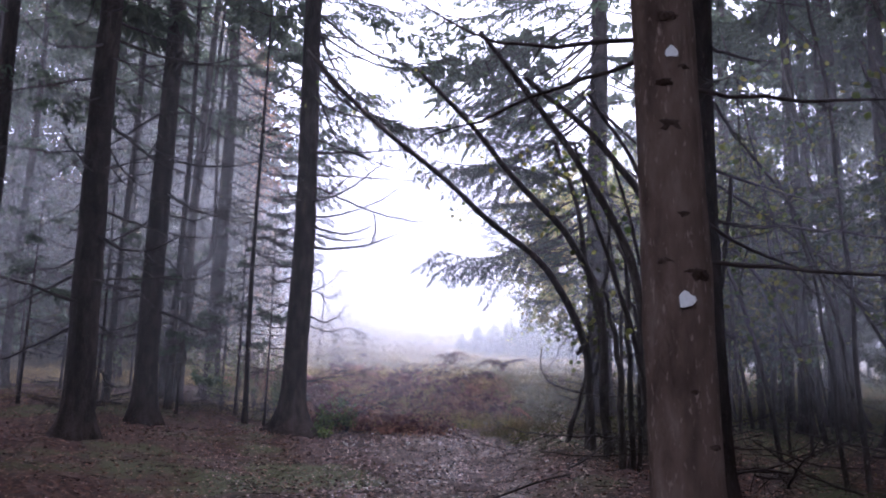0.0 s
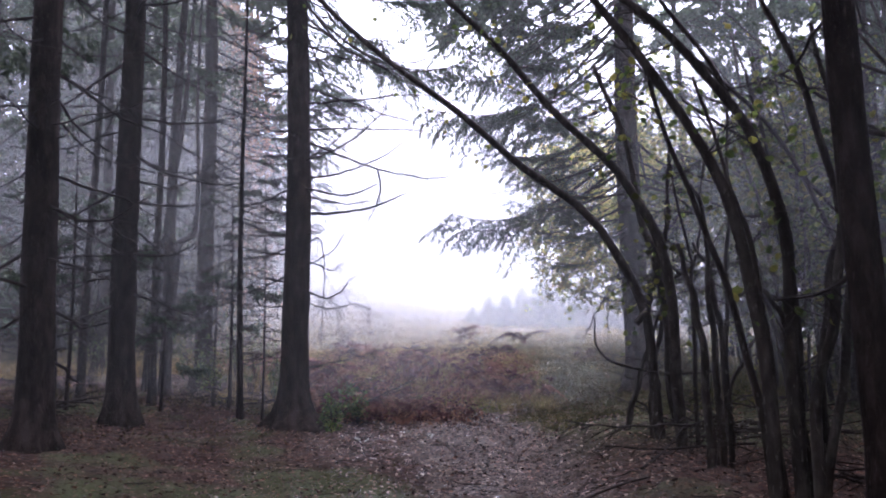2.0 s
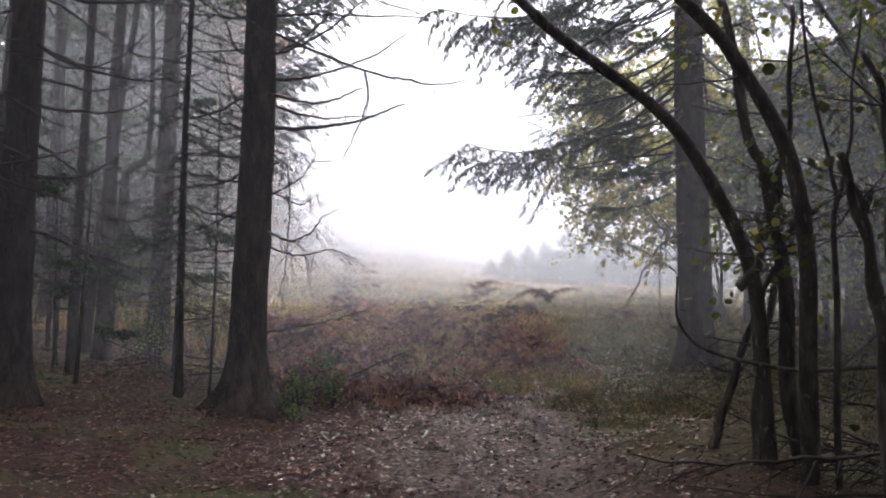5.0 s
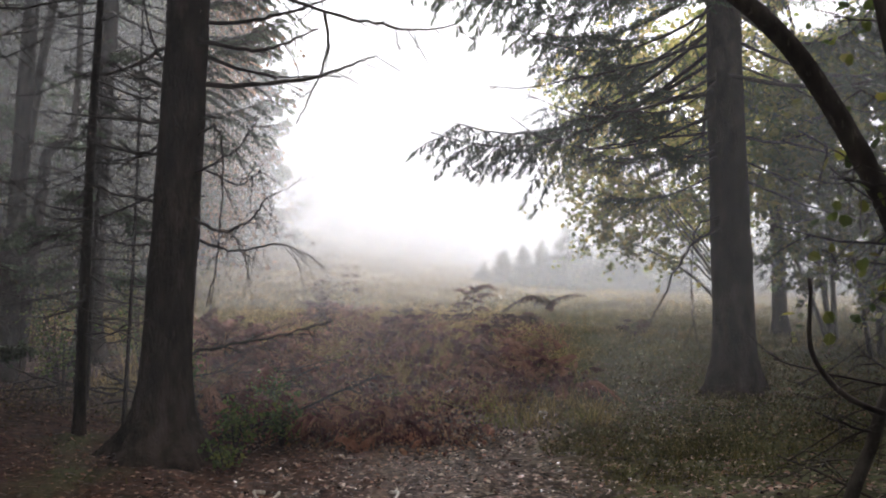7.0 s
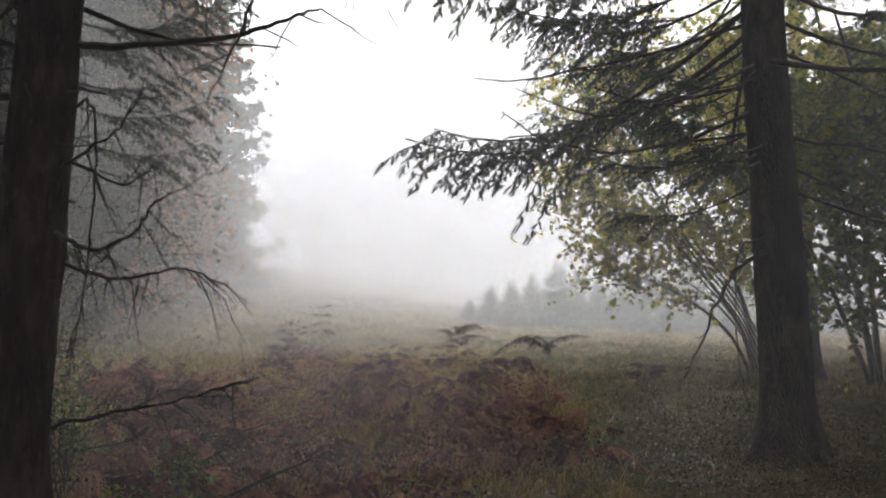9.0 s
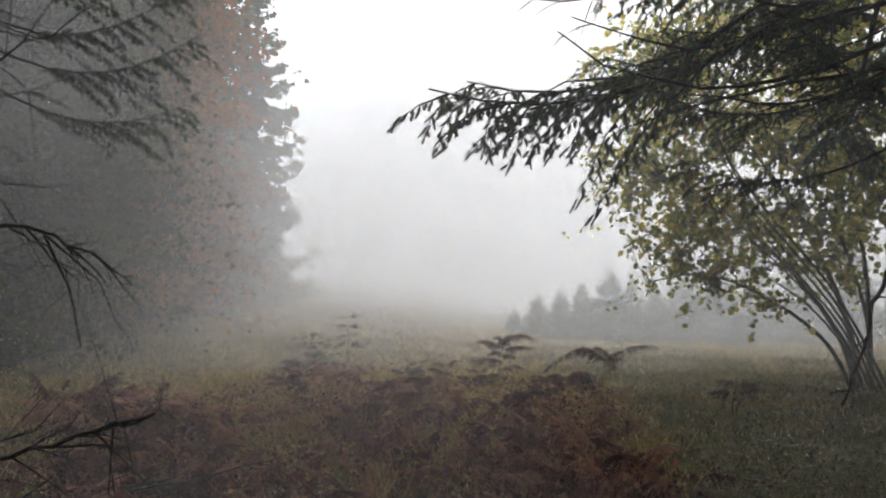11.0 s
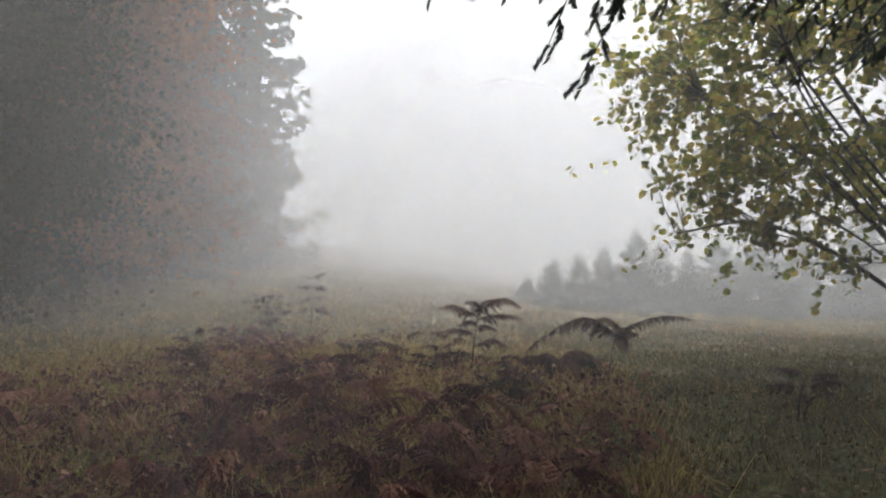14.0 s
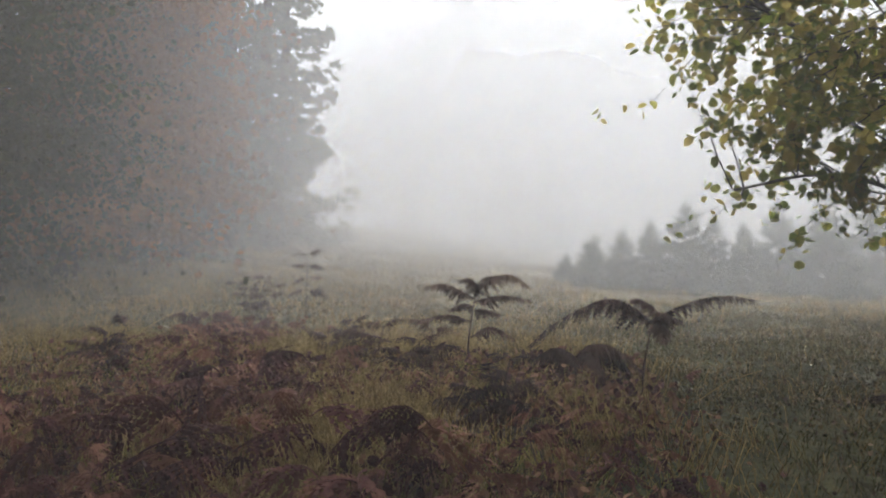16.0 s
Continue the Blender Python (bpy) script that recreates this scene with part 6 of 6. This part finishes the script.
b = Build()
m = 17000
x, y = rng.normal(0.2, 1.6, m), rng.uniform(3.0, 21.0, m)
P = np.stack([x, y, ground(x, y) + rng.uniform(0.006, 0.02, m)], 1)
turn = rng.uniform(0, 6.28, m)
d = np.stack([np.cos(turn), np.sin(turn), rng.normal(0, 0.25, m)], 1)
s = np.stack([-np.sin(turn), np.cos(turn), rng.normal(0, 0.25, m)], 1)
size = rng.uniform(0.012, 0.046, m)[:, None]
v = np.stack([P + size * (a * d + c * s) for a, c in ((-0.7, 0), (0, 0.45), (0.7, 0.1), (0, -0.45))], 1).reshape(-1, 3)
b.add(v, np.arange(4 * m).reshape(-1, 4))
tagged(put("wet_leaf_scraps", b.mesh("wet_leaf_scraps", M_WET, False)), "wet shining scraps of leaf trodden into the path", "leaves", kind="stuff")

b = Build()
for _ in range(900):
    x, y, a, L = rng.normal(0.3, 3.0), rng.uniform(1, 22), rng.uniform(0, 6.28), rng.uniform(0.08, 0.5)
    q = []
    for t in (-0.5, 0, 0.5):
        px, py = x + math.cos(a) * L * t + rng.normal(0, 0.02), y + math.sin(a) * L * t + rng.normal(0, 0.02)
        q.append((px, py, G(px, py) + 0.012))
    tube(b, q, [0.005, 0.004, 0.002], 4)
tagged(put("fallen_twigs", b.mesh("fallen_twigs", M_TWIG)), "thin dark twigs lying on the path", "twigs", kind="stuff")


def stick(ctrl, r, label, mat, name="stick"):
    b = Build()
    line = spline([(x, y, G(x, y) + h) for x, y, h in ctrl], 6)
    tube(b, line, np.linspace(r, r * 0.4, len(line)), 6)
    ob = put(name, b.mesh(name, mat))
    return tagged(ob, label, "stick", "sticks on the ground")


stick([(-1.42, 15.62, 0.02), (-1.46, 15.45, 0.06), (-1.36, 15.25, 0.02)], 0.018, "short curved pale stick on the path", M_PALE_STICK)
stick([(-1.30, 15.6, 0.02), (-1.28, 15.45, 0.04), (-1.33, 15.3, 0.02)], 0.014, "short bent pale stick on the path", M_PALE_STICK)
stick([(-0.42, 15.4, 0.02), (-0.36, 15.25, 0.05), (-0.40, 15.1, 0.02)], 0.016, "pale curved stick on dark soil", M_PALE_STICK)
stick([(1.16, 19.3, 0.02), (1.06, 19.1, 0.06), (1.10, 18.9, 0.02)], 0.018, "short curved pale stick in the grass", M_PALE_STICK)
stick([(1.6, 10.9, 0.03), (2.0, 11.5, 0.10), (2.6, 12.4, 0.35)], 0.016, "dead stick lying against the hazel", M_TWIG)
stick([(0.6, 10.2, 0.02), (1.4, 10.5, 0.05), (2.3, 10.6, 0.05)], 0.014, "thin dead stick along the ground", M_TWIG)
stick([(0.2, 8.6, 0.02), (0.8, 8.3, 0.03), (1.5, 8.2, 0.02)], 0.011, "thin dark stick across the path", M_TWIG)
stick([(2.2, 5.6, 0.05), (3.2, 6.6, 0.12), (4.4, 7.8, 0.2)], 0.02, "long dead branch on brown leaves", M_TWIG)
stick([(2.6, 7.2, 0.05), (3.6, 7.0, 0.1), (4.6, 7.4, 0.1)], 0.016, "dead branch lying under the trees", M_TWIG)


def fallen_bough(x, y, az, L, label):
    """A dead spruce bough that lies tilted out of the bracken, with comb-like twigs."""
    ob = thing("fallen_bough", x, y, label, "branch", "fallen boughs")
    b = Build()
    limb(b, np.array([0, 0, 0.02]), az, 0.42, L, 0.02, sag=0.05, twigs=26, twig_len=0.34, fine=3)
    put("limb", b.mesh("limb", M_TWIG), ob)


fallen_bough(-2.35, 17.5, -0.05, 1.7, "dead brown bough sticking out over the bracken")
fallen_bough(-2.9, 18.2, 0.15, 1.5, "dry dead bough with comb-like twigs")


def brush_pile(x, y, n, w, label):
    """A tangle of dead twiggy limbs lying across one another."""
    ob = thing("brush_pile", x, y, label, "brush", "dead brush")
    for k in range(n):
        b = Build()
        limb(b, np.array([rng.normal(0, w), rng.normal(0, w), rng.uniform(0.02, 0.3)]), rng.uniform(0, 6.28), rng.uniform(0.0, 0.45), rng.uniform(0.8, 1.9), 0.013, twigs=9, twig_len=0.4, fine=2)
        put("dead_branch", b.mesh("dead_branch", M_TWIG), ob)


for x, y, n, w in [(3.4, 6.4, 9, 0.6), (4.6, 8.4, 10, 0.7), (3.3, 9.0, 8, 0.5), (5.4, 10.6, 10, 0.8), (3.2, 12.2, 8, 0.5), (4.0, 14.6, 8, 0.6), (2.7, 11.7, 8, 0.4), (-6.2, 15.6, 7, 0.6), (-4.0, 18.3, 8, 0.5), (-3.6, 19.6, 8, 0.5), (-7.0, 19.5, 7, 0.7)]:
    brush_pile(x, y, n, w, "tangled dead brushwood on the wood floor")


def undergrowth(x, y, n, w, h, label, mat, leaf):
    """A low leafy plant on thin stalks."""
    ob = thing("undergrowth_plant", x, y, label, "plant", "green undergrowth")
    st, lf = Build(), Build()
    ends = []
    for _ in range(n):
        a, k = rng.uniform(0, 6.28), rng.uniform(0.2, 1) * w
        tip = np.array([math.cos(a) * k, math.sin(a) * k, h * rng.uniform(0.5, 1.1)])
        tube(st, [np.zeros(3) - [0, 0, 0.03], tip * [0.4, 0.4, 0.65], tip], [0.005, 0.004, 0.0015], 4)
        ends += [tip * t for t in (0.6, 0.75, 0.9, 1.0)]
    E = np.array(ends)
    E = np.repeat(E, 8, 0) + rng.normal(0, 0.05, (8 * len(E), 3))
    leaves(lf, E, unit(rng.standard_normal((len(E), 3)) * 0.5 + [0, 0, 1]), leaf * rng.uniform(0.6, 1.2, len(E)))
    put("stalks", st.mesh("stalks", M_TWIG), ob)
    put("foliage", lf.mesh("foliage", mat, False), ob)


for x, y, n, w, h in [(-1.95, 16.9, 14, 0.3, 0.45), (-1.6, 17.3, 14, 0.3, 0.42), (-1.85, 17.8, 14, 0.35, 0.6), (-1.9, 16.35, 6, 0.18, 0.18), (-3.3, 19.2, 14, 0.5, 1.3), (-3.0, 18.6, 12, 0.4, 0.9), (-4.2, 18.4, 14, 0.5, 1.0), (-3.9, 20.2, 14, 0.5, 1.2), (-5.0, 20.0, 14, 0.6, 1.1), (-6.0, 21.5, 16, 0.7, 1.6), (-7.2, 20.6, 16, 0.7, 1.4), (-4.6, 22.0, 16, 0.6, 1.5)]:
    undergrowth(x, y, n, w, h, "bright green leafy undergrowth beside the bracken", M_LEAFY, 0.042)
